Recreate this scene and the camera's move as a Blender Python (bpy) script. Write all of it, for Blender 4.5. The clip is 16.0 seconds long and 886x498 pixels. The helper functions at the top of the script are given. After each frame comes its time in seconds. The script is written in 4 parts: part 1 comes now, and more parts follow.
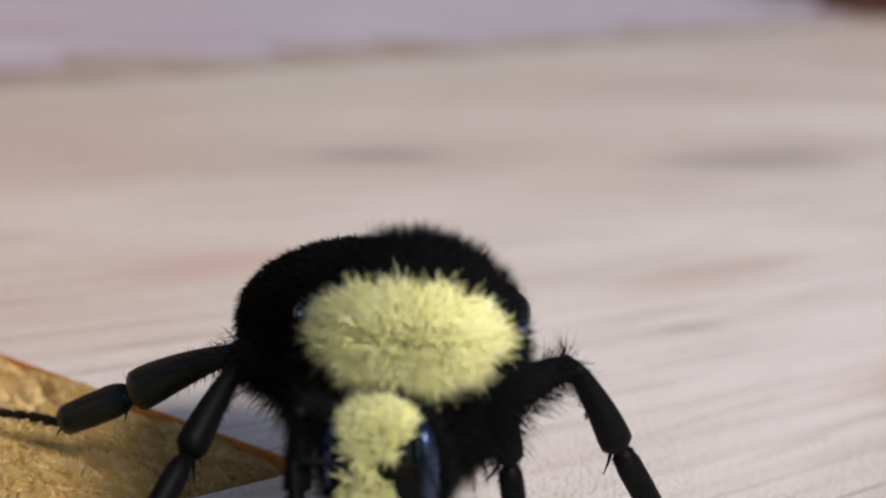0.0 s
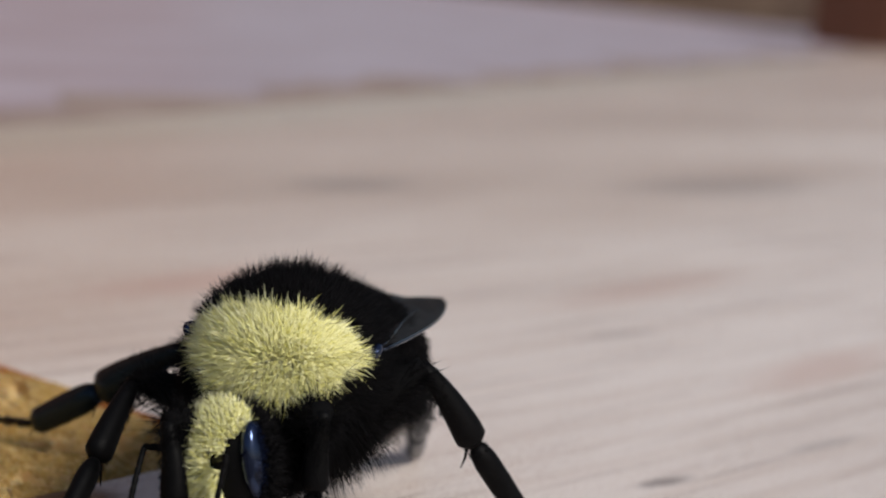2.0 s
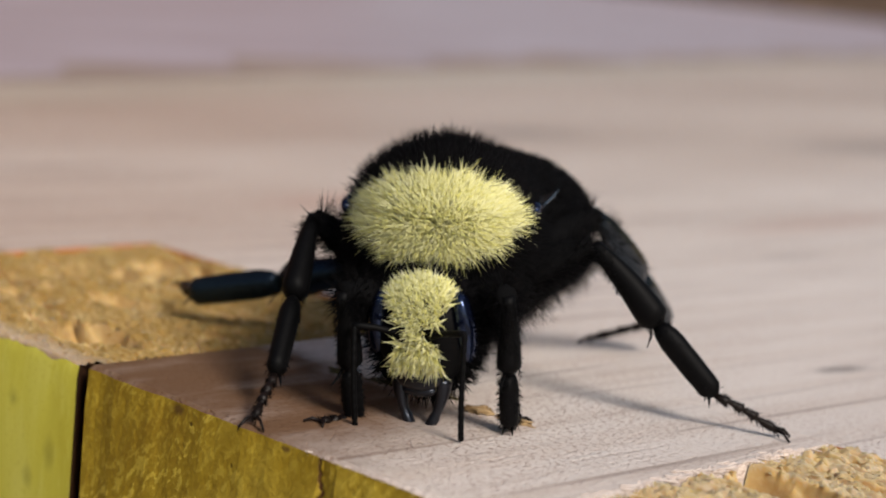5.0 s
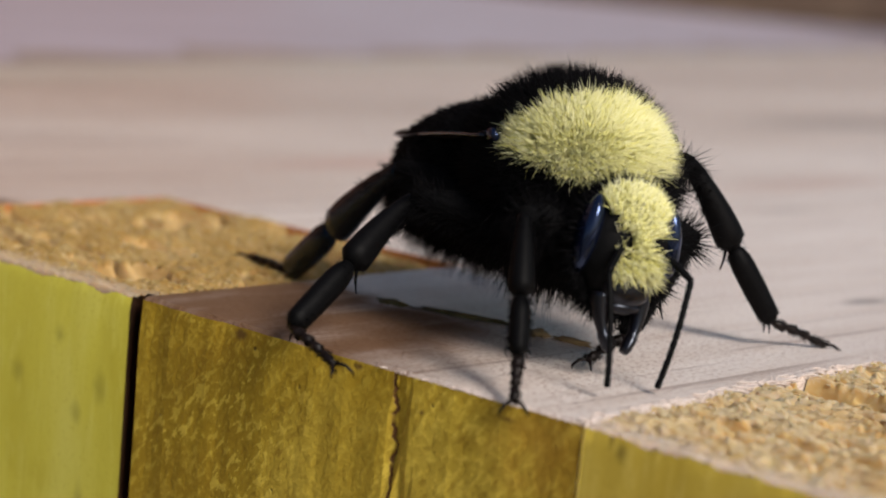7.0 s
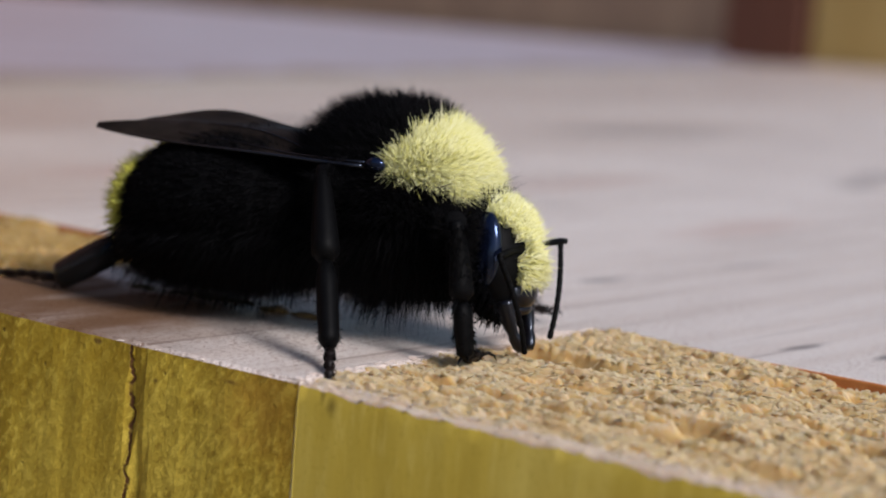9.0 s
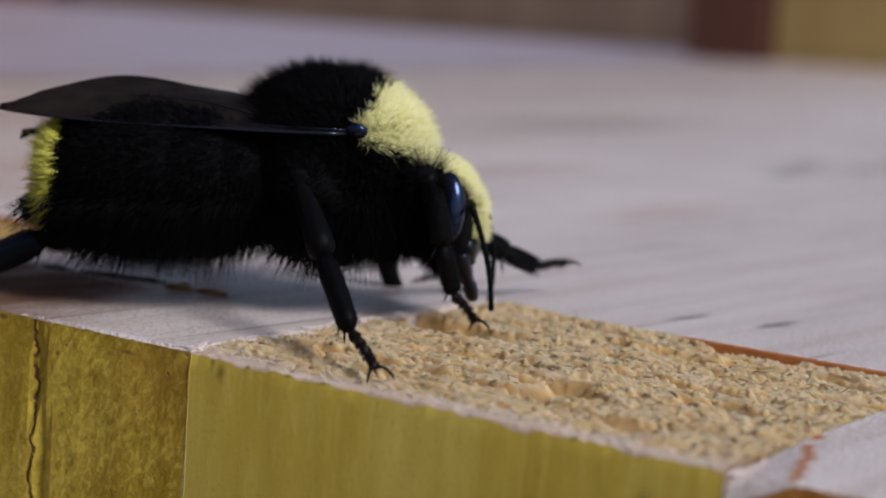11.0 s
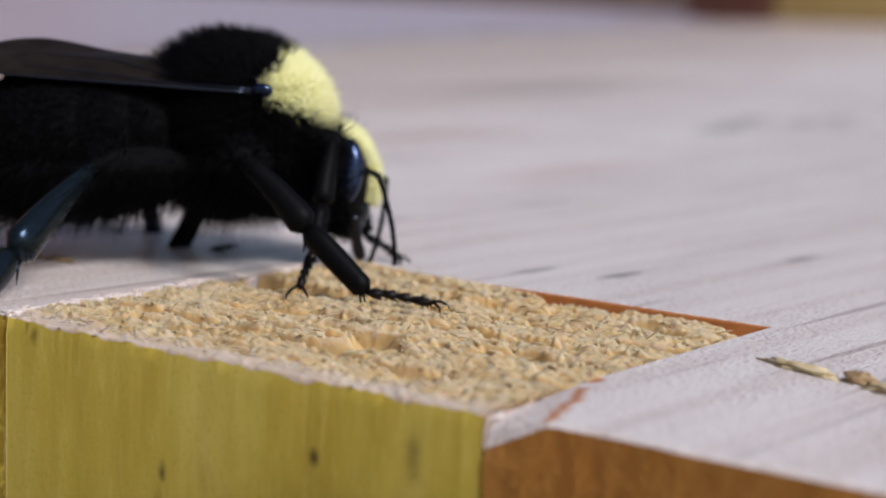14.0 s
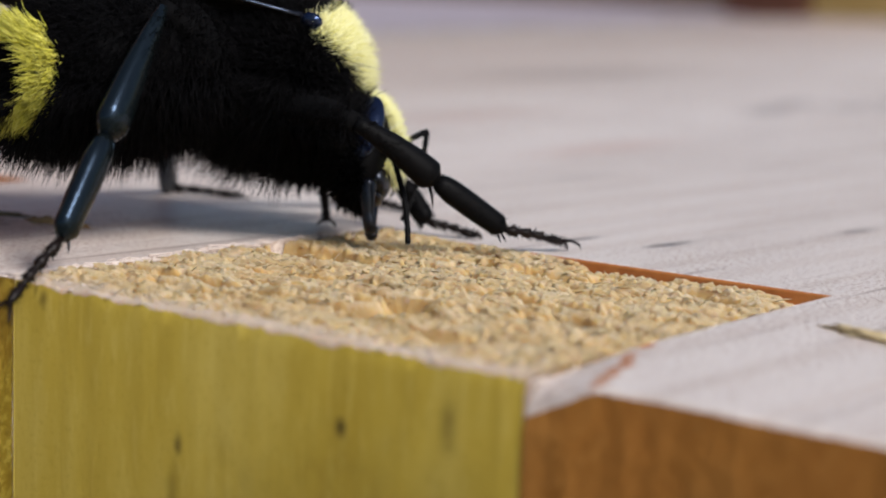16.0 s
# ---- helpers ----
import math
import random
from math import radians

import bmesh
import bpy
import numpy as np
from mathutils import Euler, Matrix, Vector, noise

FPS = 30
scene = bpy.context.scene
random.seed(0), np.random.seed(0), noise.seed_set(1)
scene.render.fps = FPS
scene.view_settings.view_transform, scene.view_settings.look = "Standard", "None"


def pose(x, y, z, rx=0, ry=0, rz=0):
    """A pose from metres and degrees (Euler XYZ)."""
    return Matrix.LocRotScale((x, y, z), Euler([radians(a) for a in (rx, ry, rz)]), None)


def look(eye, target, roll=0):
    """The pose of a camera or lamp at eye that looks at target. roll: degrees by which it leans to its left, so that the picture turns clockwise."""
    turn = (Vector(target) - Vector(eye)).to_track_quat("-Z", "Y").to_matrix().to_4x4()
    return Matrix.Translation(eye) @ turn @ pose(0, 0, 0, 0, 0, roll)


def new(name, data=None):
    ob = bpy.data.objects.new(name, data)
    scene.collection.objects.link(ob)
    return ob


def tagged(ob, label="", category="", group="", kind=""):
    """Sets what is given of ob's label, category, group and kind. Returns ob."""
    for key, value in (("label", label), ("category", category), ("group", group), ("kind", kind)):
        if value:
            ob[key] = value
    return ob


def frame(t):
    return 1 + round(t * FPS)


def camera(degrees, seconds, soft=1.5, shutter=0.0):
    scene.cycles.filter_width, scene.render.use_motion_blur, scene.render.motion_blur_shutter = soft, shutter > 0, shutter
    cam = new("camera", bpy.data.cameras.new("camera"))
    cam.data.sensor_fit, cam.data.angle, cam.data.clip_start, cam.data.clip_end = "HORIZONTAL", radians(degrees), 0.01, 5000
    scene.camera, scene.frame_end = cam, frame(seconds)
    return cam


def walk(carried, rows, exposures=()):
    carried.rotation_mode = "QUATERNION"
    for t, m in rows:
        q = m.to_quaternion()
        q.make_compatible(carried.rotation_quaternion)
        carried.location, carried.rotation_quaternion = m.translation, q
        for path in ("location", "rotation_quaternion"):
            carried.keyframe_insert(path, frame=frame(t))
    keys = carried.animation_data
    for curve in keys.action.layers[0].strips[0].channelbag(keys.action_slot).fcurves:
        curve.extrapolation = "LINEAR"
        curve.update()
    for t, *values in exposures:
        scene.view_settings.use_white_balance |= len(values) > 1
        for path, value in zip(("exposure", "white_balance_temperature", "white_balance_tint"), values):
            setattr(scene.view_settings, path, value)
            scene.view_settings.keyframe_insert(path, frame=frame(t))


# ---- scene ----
CM = 0.01          # plan numbers below are in centimetres
MM = 0.0011        # the unit in which the bee is drawn

cam = camera(27.0, 16.0, soft=2.0)
cam.data.dof.use_dof = True
cam.data.dof.focus_distance = 0.0672
cam.data.dof.aperture_fstop = 64.0

PATH = [
    (0, (2.544, -3.438, 2.224), (-1.081, 1.221, 1.151), 6.13),
    (0.5, (2.752, -3.518, 2.190), (-0.867, 1.166, 1.208), 6.08),
    (1, (2.859, -3.687, 2.177), (-0.738, 1.018, 1.218), 5.52),
    (1.5, (3.295, -3.634, 2.225), (-0.416, 0.978, 1.244), 4.98),
    (2, (3.495, -3.973, 2.304), (-0.181, 0.672, 1.348), 5.31),
    (2.5, (3.430, -3.898, 2.211), (-0.267, 0.733, 1.270), 5.58),
    (3, (3.614, -4.047, 2.220), (-0.303, 0.375, 1.170), 5.03),
    (3.5, (3.600, -3.927, 1.916), (-0.450, 0.372, 0.859), 5.60),
    (6, (3.540, -4.346, 1.634), (-0.494, -0.002, 0.708), 5.48),
    (6.5, (3.376, -4.430, 1.497), (-0.604, -0.037, 0.570), 5.41),
    (7, (3.280, -4.575, 1.372), (-0.577, -0.071, 0.456), 5.24),
    (7.5, (3.334, -4.602, 1.322), (-0.365, 0.047, 0.485), 5.07),
    (8, (3.522, -4.625, 1.323), (-0.034, 0.139, 0.516), 5.25),
    (10.5, (4.347, -4.752, 1.259), (0.894, 0.093, 0.484), 4.01),
    (11, (4.418, -4.752, 1.254), (0.991, 0.111, 0.481), 3.86),
    (11.5, (4.707, -4.870, 1.231), (1.281, -0.011, 0.423), 3.37),
    (12, (4.761, -4.814, 1.240), (1.329, 0.040, 0.433), 3.28),
    (12.5, (4.867, -4.692, 1.267), (1.429, 0.154, 0.435), 2.85),
    (13, (4.974, -4.595, 1.194), (1.522, 0.235, 0.327), 2.26),
    (13.5, (5.103, -4.503, 1.194), (1.624, 0.309, 0.338), 1.91),
    (14, (5.124, -4.392, 1.257), (1.642, 0.416, 0.386), 2.11),
    (14.5, (5.094, -4.353, 1.251), (1.595, 0.441, 0.369), 2.21),
    (15, (5.078, -4.274, 1.229), (1.560, 0.503, 0.332), 2.10),
    (15.5, (4.999, -4.213, 1.132), (1.461, 0.553, 0.253), 2.17),
    (16, (4.869, -4.055, 1.055), (1.301, 0.689, 0.182), 2.17),
]
EXPOSURES = [(0, 0.00, 6300, 11), (0.5, -0.25, 6400, 11), (1, -0.35, 6400, 11), (1.5, -0.30, 6400, 11), (2.5, -0.25, 6500, 11), (3, -0.47, 6700, 11), (3.5, -0.13, 6700, 11), (6.5, -0.13, 6700, 12), (8, -0.17, 6300, 13), (9.2, -0.23, 6050, 14), (10.5, -0.29, 5850, 16), (11, -0.53, 5900, 16), (11.5, -0.15, 5950, 15), (12, -0.10, 6050, 14), (13, -0.17, 6000, 14), (13.5, -0.15, 5900, 14), (14.5, -0.15, 5900, 14), (15, -0.05, 5900, 14), (16, -0.08, 6200, 12)]

walk(cam, [(t, look(Vector(eye) * CM, Vector(target) * CM, roll)) for t, eye, target, roll in PATH], EXPOSURES)

# ---- light: soft daylight ----
SUN_FROM = Vector((0.85, -0.20, 0.66)).normalized()
world = bpy.data.worlds.new("world")
scene.world = world
world.use_nodes = True
wn, wl = world.node_tree.nodes, world.node_tree.links
sky = wn.new("ShaderNodeTexSky")
sky.sky_type = 'NISHITA'
sky.sun_disc = False
sky.sun_elevation = math.asin(SUN_FROM.z)
sky.sun_rotation = math.atan2(SUN_FROM.x, SUN_FROM.y)
sky.air_density = 1.3
sky.dust_density = 2.0
sky.ozone_density = 2.0
wl.new(sky.outputs[0], wn["Background"].inputs[0])
wn["Background"].inputs[1].default_value = 0.075
sun = new("sun", bpy.data.lights.new("sun", 'SUN'))
sun.data.energy = 3.7
sun.data.angle = radians(20)
sun.data.color = (1.0, 0.945, 0.88)
sun.matrix_world = look(SUN_FROM * 3, (0, 0, 0))


# ---- materials ----
class Mat:
    """A small builder for node materials."""

    def __init__(self, name, rough=0.6, metal=0.0, spec=0.5):
        self.m = bpy.data.materials.new(name)
        self.m.use_nodes = True
        self.n, self.l = self.m.node_tree.nodes, self.m.node_tree.links
        self.b = self.n["Principled BSDF"]
        self.b.inputs["Roughness"].default_value = rough
        self.b.inputs["Metallic"].default_value = metal
        self.b.inputs["Specular IOR Level"].default_value = spec
        self.co = self.n.new("ShaderNodeTexCoord").outputs["Object"]

    def put(self, socket, value):
        if hasattr(value, "links"):
            self.l.new(value, socket)
        else:
            socket.default_value = value

    def mapped(self, scale, loc=(0, 0, 0), rot=(0, 0, 0)):
        node = self.n.new("ShaderNodeMapping")
        self.l.new(self.co, node.inputs[0])
        node.inputs["Location"].default_value = loc
        node.inputs["Rotation"].default_value = rot
        last = self.n.new("ShaderNodeMapping")
        self.l.new(node.outputs[0], last.inputs[0])
        last.inputs["Scale"].default_value = scale
        return last.outputs[0]

    def noise(self, vec, scale=1.0, detail=4.0, rough=0.55, distort=0.0):
        node = self.n.new("ShaderNodeTexNoise")
        self.l.new(vec, node.inputs["Vector"])
        node.inputs["Scale"].default_value = scale
        node.inputs["Detail"].default_value = detail
        node.inputs["Roughness"].default_value = rough
        node.inputs["Distortion"].default_value = distort
        return node.outputs["Fac"]

    def wave(self, vec, scale, distort, detail=2.0, dscale=1.0):
        node = self.n.new("ShaderNodeTexWave")
        self.l.new(vec, node.inputs["Vector"])
        for key, value in (("Scale", scale), ("Distortion", distort), ("Detail", detail), ("Detail Scale", dscale)):
            node.inputs[key].default_value = value
        return node.outputs["Fac"]

    def voronoi(self, vec, scale):
        node = self.n.new("ShaderNodeTexVoronoi")
        self.l.new(vec, node.inputs["Vector"])
        node.inputs["Scale"].default_value = scale
        return node.outputs["Distance"]

    def ramp(self, fac, stops):
        node = self.n.new("ShaderNodeValToRGB")
        self.put(node.inputs[0], fac)
        els = node.color_ramp.elements
        while len(els) < len(stops):
            els.new(0.5)
        for el, (pos, col) in zip(els, stops):
            el.position = pos
            el.color = (*col, 1.0) if len(col) == 3 else col
        return node.outputs[0]

    def level(self, fac, low, high, a=0.0, b=1.0):
        node = self.n.new("ShaderNodeMapRange")
        node.interpolation_type = 'SMOOTHSTEP'
        self.put(node.inputs[0], fac)
        for i, value in enumerate((low, high, a, b)):
            node.inputs[i + 1].default_value = value
        return node.outputs[0]

    def math(self, op, a, b=0.0):
        node = self.n.new("ShaderNodeMath")
        node.operation = op
        self.put(node.inputs[0], a)
        self.put(node.inputs[1], b)
        return node.outputs[0]

    def mix(self, fac, a, b, kind='MIX'):
        node = self.n.new("ShaderNodeMix")
        node.data_type, node.blend_type = 'RGBA', kind
        self.put(node.inputs[0], fac)
        for socket, value in ((node.inputs[6], a), (node.inputs[7], b)):
            self.put(socket, (*value, 1.0) if isinstance(value, tuple) else value)
        return node.outputs[2]

    def spot(self, centre, radii, turn=0.0, edge=0.6, ragged=0.0):
        """A soft ellipse round centre (cm): 1 inside, 0 outside."""
        node = self.n.new("ShaderNodeMapping")
        node.vector_type = 'TEXTURE'
        self.l.new(self.co, node.inputs[0])
        node.inputs["Location"].default_value = [c * CM for c in centre]
        node.inputs["Rotation"].default_value = (0, 0, radians(turn))
        node.inputs["Scale"].default_value = [max(r, 1e-3) * CM for r in radii]
        far = self.n.new("ShaderNodeVectorMath")
        far.operation = 'LENGTH'
        self.l.new(node.outputs[0], far.inputs[0])
        dist = far.outputs["Value"]
        if ragged:
            dist = self.math('ADD', dist, self.math('MULTIPLY', self.math('SUBTRACT', self.noise(self.mapped((900,) * 3)), 0.5), ragged))
        return self.level(dist, edge, 1.0, 1.0, 0.0)

    def bump(self, height, strength=0.3, distance=0.0001):
        node = self.n.new("ShaderNodeBump")
        node.inputs["Strength"].default_value = strength
        node.inputs["Distance"].default_value = distance
        self.put(node.inputs["Height"], height)
        self.l.new(node.outputs[0], self.b.inputs["Normal"])

    def done(self, colour, rough=None):
        self.put(self.b.inputs["Base Color"], (*colour, 1.0) if isinstance(colour, tuple) else colour)
        if rough is not None:
            self.put(self.b.inputs["Roughness"], rough)
        return self.m


def wood_top_material():
    """Planed softwood, grain along y, greyed in places, with short dark checks."""
    m = Mat("planed_wood", spec=0.5)
    broad = m.noise(m.mapped((34, 7, 34)), 1.0, 3)
    grain = m.noise(m.mapped((900, 40, 900)), 1.0, 5, 0.6)
    rings = m.wave(m.mapped((1, 0.03, 1), rot=(0, 0, radians(4))), 95, 6.0, 3, 2.0)
    pores = m.noise(m.mapped((5200, 900, 5200)), 1.0, 2)
    base = m.ramp(broad, [(0.30, (0.64, 0.49, 0.40)), (0.5, (0.77, 0.645, 0.56)), (0.72, (0.82, 0.73, 0.66))])
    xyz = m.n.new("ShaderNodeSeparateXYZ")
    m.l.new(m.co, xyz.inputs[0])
    # shade on the left and sheen on the right, put into the board's colour
    light_across = m.math('ADD', m.math('ADD', xyz.outputs[0], m.math('MULTIPLY', xyz.outputs[1], 0.28)), m.math('MULTIPLY', m.math('SUBTRACT', broad, 0.5), 0.05))
    base = m.mix(m.level(light_across, -0.10, -0.02, 0.7, 0.0), base, (0.50, 0.37, 0.295))
    base = m.mix(m.level(light_across, -0.045, 0.015, 0.0, 0.75), base, (0.92, 0.84, 0.79))
    base = m.mix(m.level(rings, 0.55, 0.95, 0.0, 0.16), base, (0.50, 0.33, 0.23))
    base = m.mix(m.level(grain, 0.52, 0.75, 0.0, 0.30), base, (0.36, 0.25, 0.20))
    base = m.mix(m.level(pores, 0.52, 0.66, 0.0, 0.6), base, (0.86, 0.77, 0.70))
    tufts = m.math('MULTIPLY', m.level(m.noise(m.mapped((6500, 4200, 6500)), 1.0, 3, 0.65), 0.52, 0.62), m.level(m.noise(m.mapped((160, 60, 160)), 1.0, 3), 0.40, 0.60, 0.35, 0.9))
    base = m.mix(tufts, base, (0.47, 0.33, 0.27))
    lines = m.noise(m.mapped((1300, 22, 1300), rot=(0, 0, radians(3))), 1.0, 3, 0.5, 0.3)
    base = m.mix(m.level(lines, 0.59, 0.68, 0.0, 0.6), base, (0.33, 0.23, 0.19))
    for x, y, a, b, k in ((-5.2, 4.5, 0.5, 1.6, 0.5), (-1.5, 6.2, 0.35, 1.5, 0.35), (-3.6, 7.5, 0.4, 2.0, 0.3), (0.9, 8.0, 0.4, 2.2, 0.3)):
        base = m.mix(m.math('MULTIPLY', m.spot((x, y, 0), (a, b, 1.0), 4, 0.1, 0.5), k), base, (0.56, 0.30, 0.22))
    checks = None
    for x, y, a, b, k in ((1.08, 2.53, 0.05, 0.22, 0.85), (0.75, 2.35, 0.045, 0.22, 0.75), (1.42, 3.60, 0.05, 0.25, 0.7), (-0.72, 3.15, 0.07, 0.25, 0.7),
                          (-2.75, 5.8, 0.10, 0.5, 0.35), (-0.6, 4.5, 0.08, 0.45, 0.3), (2.3, 2.9, 0.03, 0.3, 0.4), (-8.2, 9.3, 0.5, 1.1, 0.45), (-6.8, 14.0, 0.8, 2.4, 0.4),
                          (-2.58, 10.4, 0.16, 0.5, 0.9), (-2.85, 11.2, 0.15, 0.5, 0.85), (-3.08, 12.0, 0.16, 0.45, 0.8), (-2.48, 11.95, 0.17, 0.4, 0.9), (-2.57, 12.95, 0.2, 0.45, 0.85), (-2.08, 11.9, 0.14, 0.4, 0.8), (-2.75, 11.6, 0.3, 1.5, 0.25)):
        s = m.math('MULTIPLY', m.spot((x, y, 0), (a, b, 1.0), -6, 0.3, 0.8), k)
        checks = s if checks is None else m.math('MAXIMUM', checks, s)
    base = m.mix(m.math('MULTIPLY', m.spot((-15.2, 18.0, 0), (2.1, 60, 1.0), 15.9, 0.2), 0.5), base, (0.56, 0.53, 0.44))
    # a brown stain on the finger beside the joint, with a ragged edge
    sway = m.math('MULTIPLY', m.math('SUBTRACT', m.noise(m.mapped((260, 260, 260)), 1.0, 4, 0.6), 0.5), 0.004)
    side = m.math('ADD', m.math('ADD', xyz.outputs[0], m.math('MULTIPLY', xyz.outputs[1], 0.25)), sway)
    stain = m.math('MULTIPLY', m.level(side, -0.0108, -0.0034, 1.0, 0.0), m.level(m.math('ADD', xyz.outputs[1], sway), 0.0078, 0.0104, 1.0, 0.0))
    stain = m.math('MULTIPLY', stain, m.level(m.noise(m.mapped((420, 90, 420)), 1.0, 4), 0.25, 0.55, 0.7, 1.0))
    base = m.mix(m.math('MULTIPLY', stain, 0.95), base, (0.15, 0.072, 0.03))
    m.put(m.b.inputs["Specular IOR Level"], m.level(stain, 0.0, 1.0, 0.42, 0.10))
    base = m.mix(checks, base, (0.17, 0.13, 0.12))
    m.bump(m.math('SUBTRACT', m.math('ADD', m.math('MULTIPLY', grain, 0.6), pores), tufts), 0.6, 0.00010)
    return m.done(base, m.math('MAXIMUM', m.level(broad, 0.2, 0.8, 0.30, 0.44), m.math('MULTIPLY', stain, 0.8)))


def wood_end_material(name, light, mid, dark, speck, crack=None):
    """Sawn end grain: slanting smears of bright flecks, small dark pits."""
    m = Mat(name, rough=0.7, spec=0.3)
    slant = (0, radians(-38), 0)
    broad = m.noise(m.mapped((130, 130, 60), rot=slant), 1.0, 5, 0.6)
    streak = m.noise(m.mapped((300, 300, 30)), 1.0, 3)
    fleck = m.noise(m.mapped((3000, 3000, 1500), rot=slant), 1.0, 3, 0.6)
    fine = m.noise(m.mapped((5200, 5200, 4200)), 1.0, 3, 0.6)
    pits = m.voronoi(m.mapped((1500, 1500, 1500)), 1.0)
    base = m.ramp(broad, [(0.3, dark), (0.5, mid), (0.75, light)])
    base = m.mix(m.level(streak, 0.56, 0.72, 0.0, 0.18), base, dark)
    patch = m.level(m.noise(m.mapped((240, 240, 110), rot=slant), 1.0, 3), 0.42, 0.60, 0.25, 1.0)
    base = m.mix(m.math('MULTIPLY', m.level(fleck, 0.52, 0.60, 0.0, speck), patch), base, light)
    base = m.mix(m.math('MULTIPLY', m.level(fleck, 0.34, 0.44, speck * 0.7, 0.0), patch), base, dark)
    base = m.mix(m.level(fine, 0.50, 0.68, 0.0, 0.25), base, light)
    hole = m.math('MULTIPLY', m.level(pits, 0.06, 0.16, 1.0, 0.0), m.level(m.noise(m.mapped((620, 620, 620))), 0.56, 0.62, 0.0, 0.75))
    base = m.mix(hole, base, (0.06, 0.035, 0.01))
    if crack is not None:
        xyz = m.n.new("ShaderNodeSeparateXYZ")
        m.l.new(m.co, xyz.inputs[0])
        sway = m.math('MULTIPLY', m.math('SUBTRACT', m.noise(m.mapped((0, 0, 900)), 1.0, 3), 0.5), 0.0011)
        off = m.math('ABSOLUTE', m.math('ADD', m.math('SUBTRACT', xyz.outputs[0], crack * CM), sway))
        line = m.math('MULTIPLY', m.level(off, 0.00003, 0.00012, 1.0, 0.0), m.level(m.noise(m.mapped((0, 0, 1400)), 1.0, 2), 0.3, 0.5, 0.35, 1.0))
        base = m.mix(line, base, (0.10, 0.04, 0.012))
        hole = m.math('MAXIMUM', hole, line)
        for x, z, a, b in ((-1.58, -0.035, 0.05, 0.03), (-0.66, -0.12, 0.018, 0.014), (-0.98, -0.03, 0.03, 0.015), (-0.3, -0.06, 0.05, 0.015)):
            base = m.mix(m.math('MULTIPLY', m.spot((x, 0, z), (a, 1.0, b), 0, 0.1, 1.4), 0.8), base, (0.09, 0.04, 0.012))
        base = m.mix(m.math('MULTIPLY', m.spot((-0.1, 0, -0.1), (0.4, 1.0, 0.35), 0, 0.0, 1.1), 0.6), base, (0.33, 0.15, 0.014))
    m.bump(m.math('SUBTRACT', m.math('ADD', fleck, m.math('MULTIPLY', fine, 0.5)), m.math('MULTIPLY', hole, 0.9)), 0.7, 0.0001)
    return m.done(base)


def wood_face_material(name, light, mid, dark, knots_and_patches, blot=0.3):
    """Stained face of the upright board, short fibres running up and down."""
    m = Mat(name, rough=0.62, spec=0.35)
    broad = m.noise(m.mapped((150, 150, 45)), 1.0, 5, 0.6)
    fibre = m.noise(m.mapped((2900, 2900, 420)), 1.0, 4, 0.65)
    speck = m.noise(m.mapped((5200, 5200, 3800)), 1.0, 3, 0.6)
    blotch = m.noise(m.mapped((420, 420, 300)), 1.0, 3, 0.5)
    line = m.noise(m.mapped((520, 520, 9)), 1.0, 2)
    base = m.ramp(broad, [(0.3, dark), (0.5, mid), (0.7, light)])
    base = m.mix(m.level(blotch, 0.56, 0.72, 0.0, blot), base, dark)
    base = m.mix(m.level(line, 0.60, 0.72, 0.0, 0.12), base, dark)
    base = m.mix(m.level(fibre, 0.50, 0.68, 0.0, 0.45), base, light)
    base = m.mix(m.level(speck, 0.34, 0.46, 0.35, 0.0), base, dark)
    for x, z, a, b, k in knots_and_patches:
        base = m.mix(m.math('MULTIPLY', m.spot((x, 0, z), (a, 1.0, b), 0, 0.0, 1.1), k), base, (0.07, 0.05, 0.012))
    m.bump(m.math('ADD', fibre, m.math('MULTIPLY', speck, 0.7)), 0.25, 0.00006)
    return m.done(base)


def torn_material(name, stops, light, dark, lip):
    """Torn end grain, paler and pinker where the fibres fray at the front edge."""
    m = Mat(name, rough=0.85, spec=0.15)
    # light sinks into the thin fibres
    m.b.inputs["Subsurface Weight"].default_value = 0.6
    m.b.inputs["Subsurface Radius"].default_value = (1.0, 0.7, 0.4)
    m.b.inputs["Subsurface Scale"].default_value = 0.0005
    bands = m.noise(m.mapped((300, 800, 500)), 1.0, 3)
    fine = m.noise(m.mapped((2600, 3200, 3200)), 1.0, 3, 0.55)
    base = m.ramp(bands, stops)
    base = m.mix(m.level(fine, 0.48, 0.68, 0.0, 0.4), base, light)
    base = m.mix(m.level(fine, 0.30, 0.42, 0.2, 0.0), base, dark)
    xyz = m.n.new("ShaderNodeSeparateXYZ")
    m.l.new(m.co, xyz.inputs[0])
    front = m.math('ADD', xyz.outputs[1], m.math('MULTIPLY', m.math('SUBTRACT', m.noise(m.mapped((900, 900, 900)), 1.0, 3), 0.5), 0.0022))
    base = m.mix(m.level(front, 0.0004, 0.0016, lip, 0.0), base, (0.60, 0.49, 0.43))
    m.bump(fine, 0.3, 0.00005)
    return m.done(base)


def plain_wood(name, light, dark, axis=(400, 60, 400), rough=0.6):
    m = Mat(name, rough=rough, spec=0.4)
    grain = m.noise(m.mapped(axis), 1.0, 5, 0.6)
    m.bump(grain, 0.3, 0.0001)
    return m.done(m.ramp(grain, [(0.3, dark), (0.7, light)]))


def fur_material(name, root, tip, rough=0.55, spec=0.3, sheen=0.0):
    m = Mat(name, rough=rough, spec=spec)
    geo = m.n.new("ShaderNodeNewGeometry").outputs["Random Per Island"]
    m.b.inputs["Sheen Weight"].default_value = sheen
    return m.done(m.mix(geo, root, tip))


